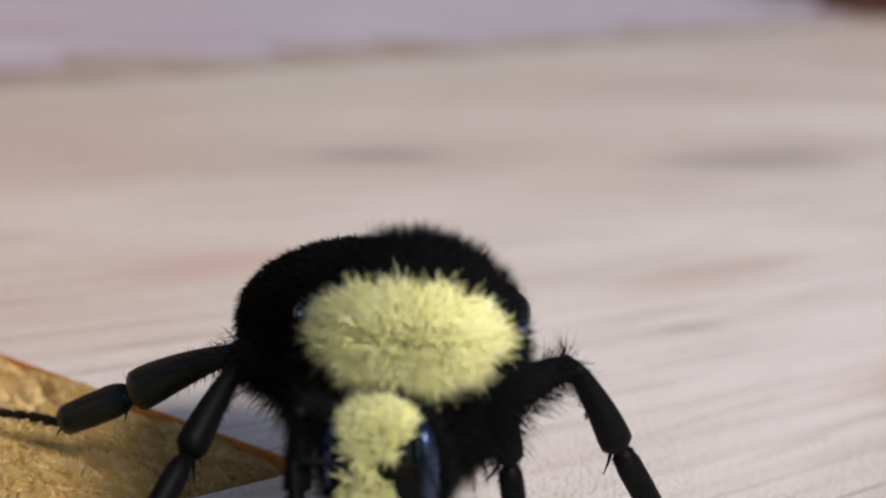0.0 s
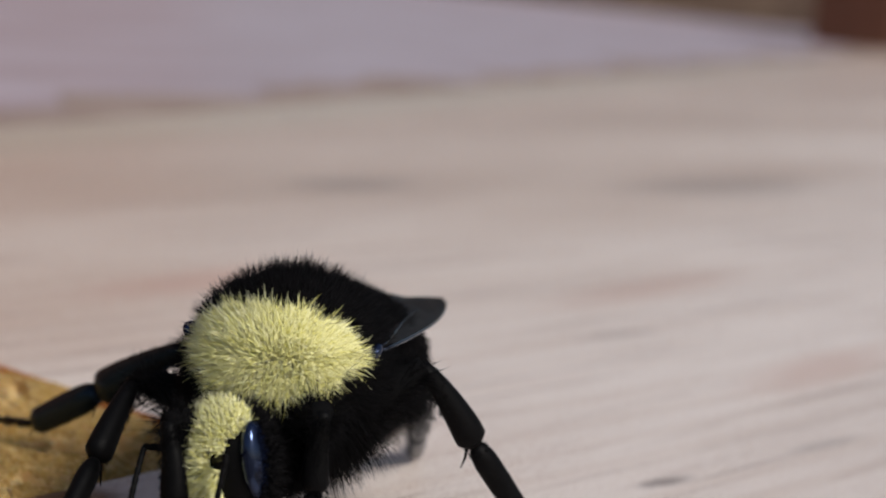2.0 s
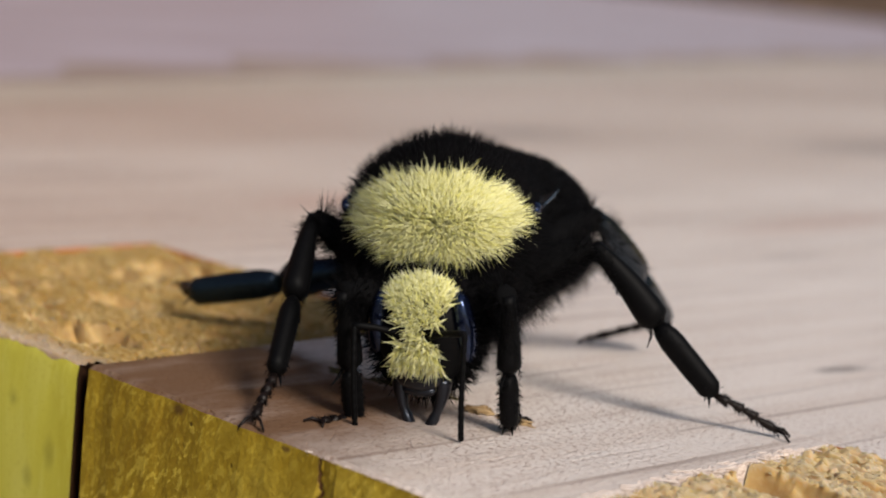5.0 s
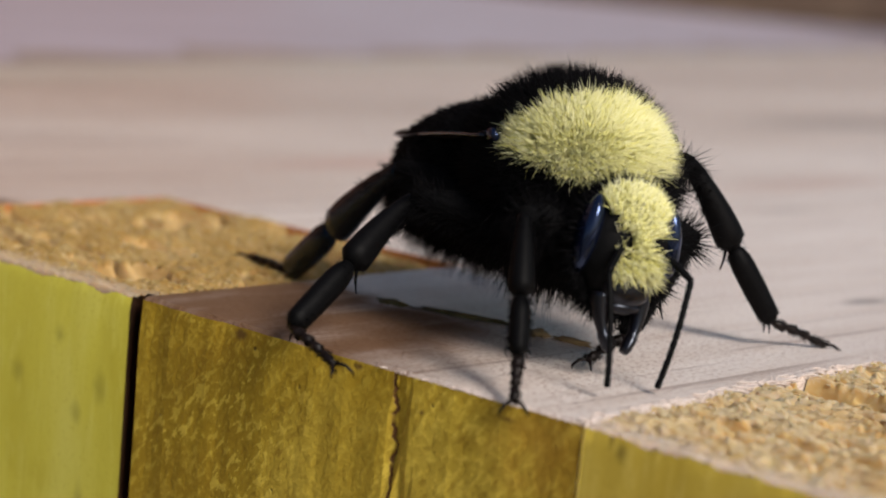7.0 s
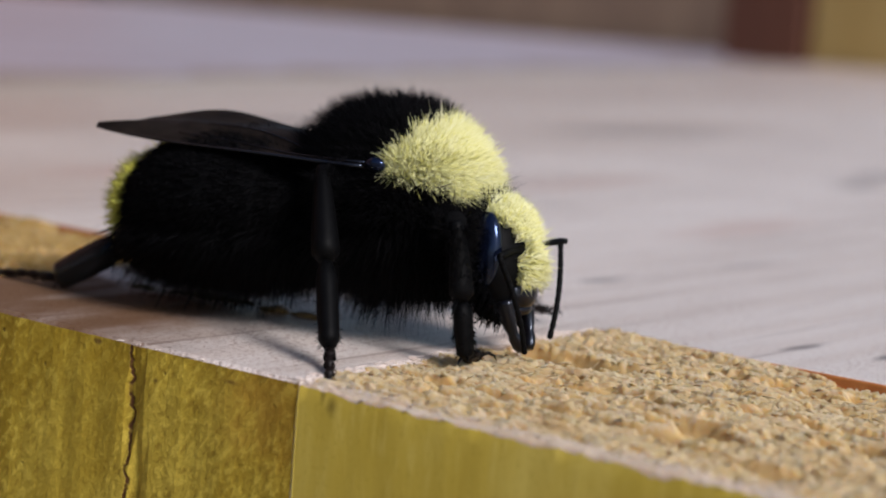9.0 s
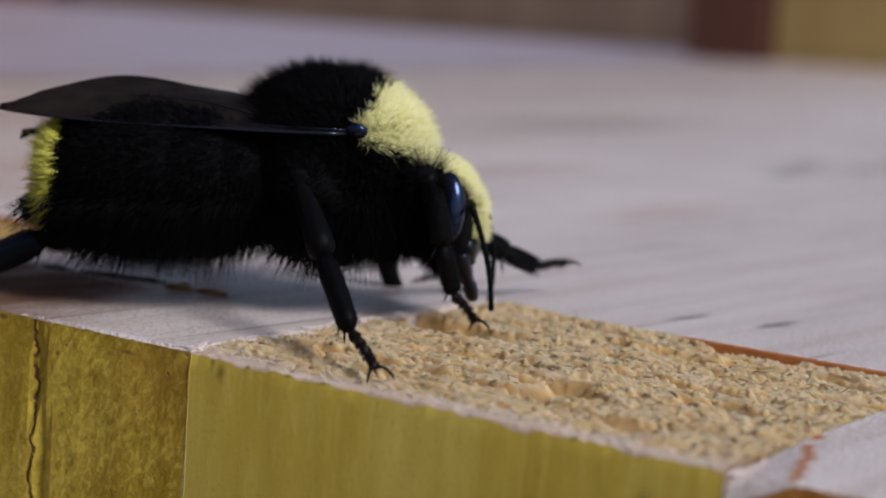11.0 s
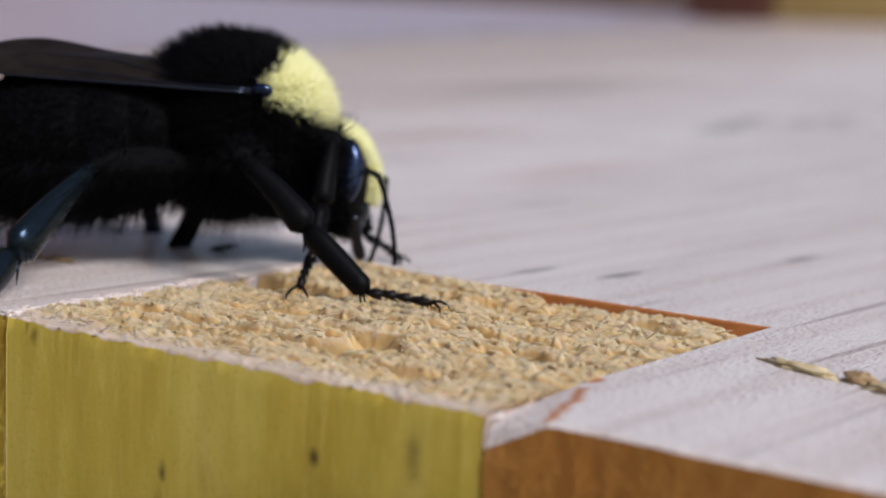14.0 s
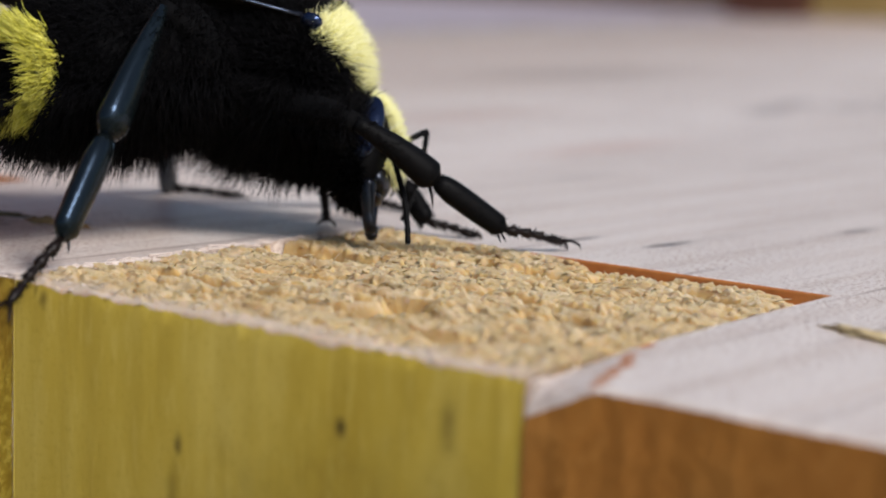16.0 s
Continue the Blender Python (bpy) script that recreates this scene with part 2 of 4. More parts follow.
def chitin_material(name, colour, rough, coat=0.0, spec=0.5, tint=(1.0, 1.0, 1.0)):
    m = Mat(name, rough=rough, spec=spec)
    m.b.inputs["Specular Tint"].default_value = (*tint, 1.0)
    fine = m.noise(m.mapped((4000, 4000, 4000)), 1.0, 3)
    m.b.inputs["Coat Weight"].default_value = coat
    m.b.inputs["Coat Roughness"].default_value = 0.12
    m.b.inputs["Coat Tint"].default_value = (*tint, 1.0)
    m.bump(fine, 0.25, 0.00003)
    return m.done(m.ramp(fine, [(0.3, tuple(c * 0.6 for c in colour)), (0.7, colour)]))


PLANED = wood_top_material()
END_BROWN = wood_end_material("sawn_end_grain", (0.76, 0.57, 0.08), (0.41, 0.27, 0.018), (0.28, 0.165, 0.010), 0.8, -0.79)
END_ORANGE = wood_end_material("stained_end_grain", (0.53, 0.255, 0.060), (0.42, 0.174, 0.030), (0.28, 0.103, 0.016), 0.3)
# the widest patch darkens the lower right of the face
FACE_OLIVE = wood_face_material("stained_face", (0.72, 0.57, 0.13), (0.61, 0.45, 0.062), (0.48, 0.335, 0.034),
                                ((1.47, -0.26, 0.035, 0.045, 0.9), (0.80, -0.44, 0.03, 0.06, 0.8), (0.78, -0.62, 0.05, 0.2, 0.4), (0.155, -0.055, 0.035, 0.05, 0.6),
                                 (1.86, -0.18, 0.05, 0.12, 0.45), (1.7, -0.8, 1.2, 0.7, 0.32), (0.11, -0.03, 0.02, 0.05, 0.5)))
FACE_LIME = wood_face_material("lime_stained_face", (0.84, 0.80, 0.17), (0.76, 0.70, 0.09), (0.62, 0.54, 0.05),
                               ((-2.63, -0.25, 0.05, 0.06, 0.35), (-2.5, -0.55, 0.05, 0.07, 0.3), (-2.36, -0.42, 0.06, 0.09, 0.3), (-2.9, -0.45, 0.06, 0.08, 0.3), (-3.3, -0.3, 0.07, 0.08, 0.3), (-2.45, -0.9, 0.05, 0.1, 0.3)), 0.55)
TORN = torn_material("torn_end_grain", [(0.28, (0.45, 0.295, 0.13)), (0.42, (0.52, 0.365, 0.185)), (0.6, (0.58, 0.43, 0.25)), (0.8, (0.61, 0.48, 0.32))], (0.67, 0.54, 0.39), (0.48, 0.325, 0.15), 0.6)
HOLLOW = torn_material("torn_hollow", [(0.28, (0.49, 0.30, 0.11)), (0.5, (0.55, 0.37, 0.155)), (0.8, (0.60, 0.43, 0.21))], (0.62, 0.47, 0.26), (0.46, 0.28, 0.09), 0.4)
# torn wood browner and darker: shade over the left fingers, put into the colour
SHADED_TORN = torn_material("shaded_torn_wood", [(0.28, (0.29, 0.17, 0.045)), (0.5, (0.37, 0.23, 0.072)), (0.8, (0.43, 0.29, 0.12))], (0.47, 0.34, 0.165), (0.26, 0.14, 0.03), 0.4)
FIBRE = plain_wood("pale_fibre", (0.76, 0.66, 0.60), (0.64, 0.53, 0.46), (3000, 3000, 3000), 0.8)
ORANGE = plain_wood("cut_shoulder_wood", (0.62, 0.25, 0.07), (0.42, 0.13, 0.03), (700, 100, 900))
GAP = plain_wood("dark_joint", (0.10, 0.045, 0.018), (0.05, 0.02, 0.008))
LILAC = plain_wood("grey_weathered_wood", (0.55, 0.49, 0.55), (0.39, 0.31, 0.33), (60, 14, 60), 0.45)
OCHRE = plain_wood("ochre_box_wood", (0.46, 0.34, 0.13), (0.36, 0.25, 0.08), (30, 30, 8))
UMBER = plain_wood("umber_frayed_wood", (0.46, 0.37, 0.33), (0.26, 0.18, 0.14), (110, 40, 110), 0.7)
DUN = plain_wood("dun_wood", (0.30, 0.22, 0.15), (0.20, 0.14, 0.10), (30, 30, 8))
POST = -33.6
BROWN = plain_wood("dark_brown_wood", (0.15, 0.06, 0.035), (0.09, 0.035, 0.02), (40, 40, 8))
EARTH = plain_wood("dry_ground", (0.22, 0.17, 0.12), (0.12, 0.10, 0.06), (9, 9, 9), 0.9)
CHIP = plain_wood("wood_crumb", (0.46, 0.32, 0.16), (0.22, 0.13, 0.06), (2500, 2500, 2500), 0.8)
MOSSY = plain_wood("mossy_splinter", (0.16, 0.13, 0.05), (0.06, 0.05, 0.02), (2500, 2500, 2500), 0.85)
BLACK_FUR = fur_material("black_hair", (0.002, 0.002, 0.0025), (0.0045, 0.0042, 0.005), 0.6, 0.07)
YELLOW_FUR = fur_material("yellow_hair", (0.74, 0.705, 0.18), (0.89, 0.88, 0.585), 0.5, 0.35, 0.3)
BAND_FUR = fur_material("lemon_hair", (0.70, 0.66, 0.07), (0.84, 0.80, 0.20), 0.6, 0.2)
CHITIN = chitin_material("black_chitin", (0.003, 0.003, 0.0035), 0.55, 0.0, 0.08)
SKIN = chitin_material("dull_black_skin", (0.003, 0.003, 0.0035), 0.9, 0.0, 0.1)
YSKIN = chitin_material("yellow_hair_bed", (0.30, 0.26, 0.04), 0.9)
EYE = chitin_material("compound_eye", (0.005, 0.007, 0.016), 0.15, 0.3, 0.8, (0.36, 0.55, 1.0))
JAW = chitin_material("polished_black_plate", (0.005, 0.004, 0.005), 0.28, 0.15, 0.45, (0.7, 0.8, 1.0))
CLAW = chitin_material("brown_claw", (0.010, 0.006, 0.005), 0.45, 0.0, 0.2)
STRAW = plain_wood("straw_shred", (0.80, 0.67, 0.40), (0.62, 0.46, 0.22), (1800, 1800, 1800), 0.85)
VEIN = chitin_material("glossy_vein", (0.012, 0.010, 0.010), 0.25, 0.3, 0.6, (0.5, 0.68, 1.0))
TIBIA = chitin_material("glossy_leg", (0.006, 0.009, 0.010), 0.22, 0.0, 0.40, (0.42, 0.64, 1.0))


def wing_material():
    m = Mat("smoky_wing", rough=0.5, spec=0.1)
    veins = m.noise(m.mapped((800, 1400, 800)), 1.0, 2)
    m.b.inputs["Alpha"].default_value = 0.95
    m.bump(veins, 0.3, 0.00005)
    return m.done(m.ramp(veins, [(0.3, (0.008, 0.006, 0.005)), (0.7, (0.020, 0.015, 0.012))]))


WING = wing_material()


# ---- mesh helpers ----
def mesh_object(name, bm, mats, parent=None, label="", smooth=True):
    me = bpy.data.meshes.new(name)
    bm.to_mesh(me)
    bm.free()
    for mat in mats:
        me.materials.append(mat)
    if smooth:
        me.shade_smooth()
    ob = new(name, me)
    ob.parent = parent
    if label:
        ob["label"] = label
    return ob


def part(name, bm, mat, parent, label="", smooth=True):
    return mesh_object(name, bm, mat if isinstance(mat, (list, tuple)) else [mat], parent, label, smooth)


def from_arrays(name, verts, faces, mats, parent=None, label="", smooth=False):
    me = bpy.data.meshes.new(name)
    me.from_pydata(verts, [], faces)
    for mat in mats:
        me.materials.append(mat)
    if smooth:
        me.shade_smooth()
    ob = new(name, me)
    ob.parent = parent
    if label:
        ob["label"] = label
    return ob


def box(bm, lo, hi, bevel=0.0, mat=0):
    """A bevelled block between two corners in centimetres."""
    lo, hi = Vector(lo) * CM, Vector(hi) * CM
    made = bmesh.ops.create_cube(bm, size=1.0)["verts"]
    for v in made:
        v.co = Vector([(lo[i] + hi[i]) / 2 + v.co[i] * (hi[i] - lo[i]) for i in range(3)])
    faces = list({f for v in made for f in v.link_faces})
    for f in faces:
        f.material_index = mat
    if bevel:
        bmesh.ops.bevel(bm, geom=list({e for f in faces for e in f.edges}), offset=bevel * CM, segments=2, affect='EDGES', profile=0.5)
    return bm


def paint(bm, test, mat):
    for f in bm.faces:
        if test(f.normal, f.calc_center_median() / CM):
            f.material_index = mat
    return bm


# ---- the wooden box with its finger joint ----
P = 2.12           # finger width
D = 1.90           # board thickness
LEFT, RIGHT, FAR = -5 * P, 10 * P, 66.0
SLANT = -0.285     # the left edge leans away by this much to a unit of depth
EDGE = -10.03      # where it meets the front


def wobble(x, seed, amp=0.012):
    return amp * (noise.noise(Vector((x * 3.1, seed, 0.3))) + 0.6 * noise.noise(Vector((x * 11.0, seed, 4.3))))


def top_finger(k, root):
    """One finger of the top board: planed above, sawn end grain in front."""
    x0, x1 = k * P + (-0.010 if k == -1 else -0.002 if k == 1 else 0.006), (k + 1) * P - 0.002
    nx, ny = 60, 24
    bm = bmesh.new()
    front = END_ORANGE if k >= 1 else END_BROWN
    chip = k == 1
    grid = {}
    for i in range(nx + 1):
        for j in range(ny + 1):
            x, y = x0 + (x1 - x0) * i / nx, D * (j / ny) ** 1.4
            z = 0.0
            if j == 0:
                y += 0.006 + wobble(x, 1.7)
                z -= 0.012 + 0.4 * abs(wobble(x, 5.1))
            if chip:
                # a split corner slopes down towards the joint
                a = (x - x0) / 0.22 + y / 0.62
                if a < 1.0:
                    z -= (1.0 - a) * (0.11 if j == 0 else 0.07 if j == 1 else 0.035) * (1 + 3 * wobble(x + y, 9.0, 0.05))
            grid[i, j] = bm.verts.new((x * CM, y * CM, z * CM))
    low = {}
    for i in range(nx + 1):
        for r in range(1, 13):
            x, zz = x0 + (x1 - x0) * i / nx, -D * r / 12
            y = grid[i, 0].co.y / CM + (-0.008 if r < 12 else 0) + wobble(x + zz * 2, 3.0, 0.004)
            if k == -1:
                # the crack that runs down the end grain
                c = -0.80 - 0.06 * math.sin(zz * 2.4) + wobble(zz, 8.0, 0.05)
                y += 0.03 * math.exp(-((x - c) / 0.03) ** 2)
            low[i, r] = bm.verts.new((x * CM, y * CM, zz * CM))
        low[i, 0] = grid[i, 0]
    for i in range(nx):
        for j in range(ny):
            f = bm.faces.new((grid[i, j], grid[i + 1, j], grid[i + 1, j + 1], grid[i, j + 1]))
            c = f.calc_center_median() / CM
            f.material_index = 2 if chip and 0.93 < (c.x - x0) / 0.22 + c.y / 0.62 < 1.06 else 0
        for r in range(12):
            bm.faces.new((low[i, r + 1], low[i + 1, r + 1], low[i + 1, r], low[i, r])).material_index = 1
    for i, flip in ((0, False), (nx, True)):
        ring = [low[i, r] for r in range(12, 0, -1)] + [grid[i, j] for j in range(ny + 1)]
        end = bm.verts.new((grid[i, 0].co.x, D * CM, -D * CM))
        ring.append(end)
        f = bm.faces.new(ring if flip else ring[::-1])
        f.material_index = 0 if k == -1 and flip else 2
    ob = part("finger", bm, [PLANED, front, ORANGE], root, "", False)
    return ob


def hollow(x, y, k):
    """How deep a torn hollow goes: long scoops along x."""
    h = noise.noise(Vector((x * 2.1 + 4 + 0.8 * noise.noise(Vector((x * 3, y * 9, 3.0))), y * 8.0, 11.0 + k))) + 0.25 * noise.noise(Vector((x * 8, y * 20, 5.0 + k)))
    return max(0.0, min(0.5, h - 0.04)) * max(0.0, min(1.0, (y - 0.15) / 0.2))


def fibre_walls(x, y, k):
    """0 in the open cells of the torn end, 1 on the crest of the curled fibre walls between them."""
    w = 0.5 * noise.noise(Vector((x * 7, y * 12, 2.0 + k)))
    a = abs(noise.noise(Vector((x * 8 + w, y * 25 + w, k + 2.0))))
    b = abs(noise.noise(Vector((x * 15 - w, y * 38 + w, k + 9.0))))
    return max(0.0, 1 - a * 4.0, 0.75 * (1 - b * 3.6))


def torn_height(x, y, k):
    """The torn top of an upright finger: soft lumps in rows along x, with hollows."""
    edge = min(1.0, 0.25 + y / 0.25)
    h = 0.016 * noise.noise(Vector((x * 2.2, y * 7.0, k * 7.0))) + 0.016 * noise.noise(Vector((x * 6, y * 15, k * 3.0)))
    lump = 0.027 * fibre_walls(x, y, k) - 0.006 + 0.007 * noise.noise(Vector((x * 36, y * 46, k)))
    pit = hollow(x, y, k)
    back = 0.05 * max(0.0, noise.noise(Vector((x * 2.4, 7.0, k))) + 0.15) * max(0.0, (y - 1.65) / 0.25)
    return (h + lump * max(0.25, 1 - 4 * pit) - 0.26 * pit) * edge + back


def sunk(u, v):
    """How far the torn end lies below the board, deepest at its far right corner."""
    return -0.014 - 0.10 * max(0.0, u - 0.25) ** 2 * v ** 3 - 0.010 * v


def upright_finger(k, root, nx, ny):
    """One finger of the front board: its torn end grain shows above."""
    x0, x1 = k * P + 0.006, (k + 1) * P - (0.085 if k == -2 else 0.006)
    bm = bmesh.new()
    grid = {}
    for i in range(nx + 1):
        for j in range(ny + 1):
            u, v = i / nx, j / ny
            y = 0.004 + (D - 0.012) * v
            x = x0 + (x1 + (0.075 if k == -2 and y > 0.09 else 0.0) - x0) * u
            drop = sunk(u, v)
            z = drop + torn_height(x, y, k)
            if j == 0:
                z -= 0.004 + 2.2 * abs(wobble(x, 2.0 + k))
                y += 0.004
            grid[i, j] = bm.verts.new((x * CM, y * CM, z * CM))
    for i in range(nx):
        for j in range(ny):
            f = bm.faces.new((grid[i, j], grid[i + 1, j], grid[i + 1, j + 1], grid[i, j + 1]))
            p = grid[i, j].co / CM
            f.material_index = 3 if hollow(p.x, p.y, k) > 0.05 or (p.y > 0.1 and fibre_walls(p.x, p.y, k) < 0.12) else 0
    low = {}
    for i in range(nx + 1):
        low[i, 0] = grid[i, 0]
        x = x0 + (x1 - x0) * i / nx
        for r, zz in ((1, -0.07), (2, -0.6), (3, -2.4)):
            low[i, r] = bm.verts.new((x * CM, wobble(x, 6.0 + k + zz, 0.003) * CM, (zz + (wobble(x, 4.0, 0.02) if r == 1 else 0)) * CM))
    for i in range(nx):
        for r in range(3):
            bm.faces.new((low[i, r + 1], low[i + 1, r + 1], low[i + 1, r], low[i, r])).material_index = 1
    for i, flip in ((0, False), (nx, True)):
        ring = [low[i, r] for r in range(3, 0, -1)] + [grid[i, j] for j in range(ny + 1)]
        ring.append(bm.verts.new((grid[i, 0].co.x, (D - 0.008) * CM, -2.4 * CM)))
        bm.faces.new(ring if flip else ring[::-1]).material_index = 2
    return part("upright_finger", bm, [SHADED_TORN if k < -1 else TORN, FACE_LIME if k < -1 else FACE_OLIVE, GAP if k < -1 else TORN, HOLLOW], root, "", True)


def crumbs(k, root, count):
    """Torn crumbs of end grain, most of them drawn out along x."""
    rng = random.Random(40 + k)
    verts, faces = [], []
    for _ in range(count):
        x, y = k * P + rng.uniform(0.02, P - 0.02), rng.uniform(0.008, D - 0.04)
        if hollow(x, y, k) > 0.06 and rng.random() < 0.85:
            continue
        u, v = (x - k * P) / P, y / D
        if fibre_walls(x, y, k) < 0.35:
            continue
        z = sunk(u, v) + torn_height(x, y, k)
        a, s = rng.gauss(0.0, 0.35), rng.uniform(0.005, 0.013) * (1.5 if rng.random() < 0.06 else 1)
        if y < 0.06:
            s *= 0.6
        wide, tall = s * rng.uniform(0.45, 0.8), s * rng.uniform(0.15, 0.3)
        lean = (rng.gauss(0.15, 0.5) * tall, rng.gauss(0, 0.45) * tall)
        b = len(verts)
        knob = [rng.uniform(0.8, 1.2) for _ in range(6)]
        for lift, size in ((-1.6, 1.5), (0.2, 1.05), (0.75, 0.75), (1.0, 0.35)):
            for q in range(6):
                w = q * math.tau / 6
                r = size * knob[q]
                p, o = math.cos(w) * s * r + lean[0] * lift, math.sin(w) * wide * r + lean[1] * lift
                verts.append(((x + p * math.cos(a) - o * math.sin(a)) * CM, (y + p * math.sin(a) + o * math.cos(a)) * CM, (z + tall * lift) * CM))
        for ring in (0, 6, 12):
            for q in range(6):
                p = (q + 1) % 6
                faces.append((b + ring + q, b + ring + p, b + ring + 6 + p, b + ring + 6 + q))
        faces.append(tuple(b + 18 + q for q in range(6)))
    ob = from_arrays("crumb_layer", verts, faces, [SHADED_TORN if k < -1 else TORN], root, "", False)
    return tagged(ob, kind="stuff")


def shreds(name, root, places, mat):
    """Thin torn fibres: (x, y, z, length, turn, rise) in centimetres and radians."""
    verts, faces = [], []
    for x, y, z, long, turn, rise in places:
        w, b = 0.0022 + long * 0.02, len(verts)
        for u, g in ((-0.5, 0.5), (-0.1, 1.0), (0.2, 0.9), (0.5, 0.1)):
            px, py = x + math.cos(turn) * long * u, y + math.sin(turn) * long * u
            pz = z + rise * (u + 0.5) + 0.12 * long * (0.25 - u * u)
            for ox, oz in ((-1, 0), (0, 1), (1, 0), (0, -1)):
                verts.append(((px - math.sin(turn) * ox * w * g) * CM, (py + math.cos(turn) * ox * w * g) * CM, (pz + oz * w * g) * CM))
        for ring in (0, 4, 8):
            for q in range(4):
                faces.append((b + ring + q, b + ring + (q + 1) % 4, b + ring + 4 + (q + 1) % 4, b + ring + 4 + q))
        faces += [(b + 3, b + 2, b + 1, b), (b + 12, b + 13, b + 14, b + 15)]
    return tagged(from_arrays(name, verts, faces, [mat], root, "", True), kind="stuff")


def wooden_box():
    root = tagged(new("wooden_box"), "open-grained wooden box with finger-jointed corner and yellow-stained front", "box")
    bm = bmesh.new()
    box(bm, (EDGE, D, -D), (RIGHT, FAR, 0), 0.012)
    for v in bm.verts:
        if v.co.x < 0:
            v.co.x += SLANT * v.co.y
    paint(bm, lambda n, c: n.y < -0.5, 1)
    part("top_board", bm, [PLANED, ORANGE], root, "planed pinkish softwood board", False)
    bm = bmesh.new()
    box(bm, (LEFT + 0.7, 0.0, -24.0), (RIGHT, D - 0.01, -2.4))
    part("front_board", bm, [FACE_OLIVE], root, "yellow-stained upright board", False)
    bm = bmesh.new()
    box(bm, (RIGHT - D, D + 0.01, -24.0), (RIGHT, FAR, -D - 0.01))
    part("side_board", bm, [OCHRE], root, "", False)
    for k in range(-5, 10, 2):
        if k == -5:
            continue
        top_finger(k, root)
    for k in range(-4, 10, 2):
        near = k in (-2, 0)
        upright_finger(k, root, 330 if near else 40, 300 if near else 36)
        if near:
            crumbs(k, root, 3200 if k == 0 else 2200)
    rng = random.Random(77)
    spread = []
    for _ in range(420):
        k = rng.choice((0, 0, 0, -2))
        x, y = k * P + rng.uniform(0.03, P - 0.05), rng.uniform(0.03, D - 0.1)
        u, v = (x - k * P) / P, y / D
        z = sunk(u, v) + torn_height(x, y, k)
        spread.append((x, y, z + 0.006, rng.uniform(0.02, 0.07), rng.gauss(0, 0.5), abs(rng.gauss(0, 0.012))))
    spread += [(1.02, 0.72, 0.0, 0.03, 1.2, 0.075), (1.03, 0.73, 0.0, 0.02, 0.4, 0.05), (0.5, 1.1, 0.0, 0.03, 0.8, 0.035), (1.5, 1.3, -0.02, 0.03, 2.0, 0.035)]
    shreds("torn_fibre", root, spread, TORN)
    fray = []
    for _ in range(420):
        fray.append((rng.gauss(-0.012, 0.018), rng.uniform(0.01, 1.75), rng.uniform(-0.012, 0.003), rng.uniform(0.02, 0.07), rng.gauss(1.3, 0.5), rng.gauss(0.0, 0.004)))
    for _ in range(50):
        fray.append((rng.uniform(-0.9, -0.02), rng.uniform(0.0, 0.03), -0.008, rng.uniform(0.012, 0.03), rng.gauss(1.57, 0.5), 0.0))
    for _ in range(140):
        y = rng.uniform(0.02, 0.5)
        fray.append((P + rng.uniform(-0.02, 0.03), y, -0.03, rng.uniform(0.03, 0.08), rng.gauss(1.3, 0.4), rng.gauss(0, 0.01)))
    shreds("frayed_fibre", root, fray, FIBRE)
    return root


wooden_box()


# ---- round about ----
def edge_x(y, off=0.0):
    return EDGE + SLANT * y - off


def slab(bm, outline, low, high):
    """A flat slab over an outline of (x, y) in centimetres."""
    up = [bm.verts.new((x * CM, y * CM, high * CM)) for x, y in outline]
    down = [bm.verts.new((x * CM, y * CM, low * CM)) for x, y in outline]
    bm.faces.new(up)
    bm.faces.new(down[::-1])
    for i in range(len(up)):
        j = (i + 1) % len(up)
        bm.faces.new((up[i], down[i], down[j], up[j]))
    bmesh.ops.recalc_face_normals(bm, faces=bm.faces[:])
    return bm


def neighbour_box():
    root = tagged(new("neighbouring_box"), "grey weathered wooden box with frayed brown edge", "box")
    bm = slab(bmesh.new(), [(edge_x(-6, 0.7), -6), (edge_x(86, 0.7), 86), (-90, 86), (-90, -6)], -1.9, -0.12)
    part("lid_board", bm, [LILAC], root, "grey weathered board", False)
    ys = [-6 + 92 * q / 160 for q in range(161)]
    ragged = [(edge_x(y, 1.3 + 1.9 * max(0.0, 0.35 + noise.noise(Vector((y * 0.35, 2, 0))) + 0.5 * noise.noise(Vector((y * 1.1, 5, 0))))), y) for y in ys]
    bm = slab(bmesh.new(), ragged[::-1] + [(edge_x(y, 0.25), y) for y in ys], -1.0, -0.10)
    part("frayed_edge", bm, [UMBER], root, "frayed brown edge", False)
    bm = slab(bmesh.new(), [(edge_x(-6, 1.5), -6), (edge_x(86, 1.5), 86), (-89, 86), (-89, -6)], -24, -1.92)
    part("body", bm, [OCHRE], root, "", False)
    return root


def far_box():
    root = tagged(new("far_box"), "ochre wooden box with dark brown corner post", "box")
    bm = bmesh.new()
    box(bm, (POST + 3.9, FAR + 0.4, -24), (POST + 80, FAR + 24, 5), 0.3)
    part("body", bm, [OCHRE], root, "", False)
    bm = bmesh.new()
    box(bm, (POST, FAR + 0.2, -24), (POST + 3.8, FAR + 6, 5), 0.2)
    part("post", bm, [BROWN], root, "dark brown post", False)
    bm = bmesh.new()
    box(bm, (POST - 60, FAR + 21, -24), (POST - 0.1, FAR + 27, 5), 0.3)
    part("back_board", bm, [DUN], root, "dun weathered board", False)
    return root


def ground():
    bm = bmesh.new()
    bmesh.ops.create_grid(bm, x_segments=2, y_segments=2, size=400.0)
    for v in bm.verts:
        v.co.z = -0.24
    ob = part("ground", bm, EARTH, None, "", False)
    return tagged(ob, "dry trodden brown earth", "ground", kind="structure")


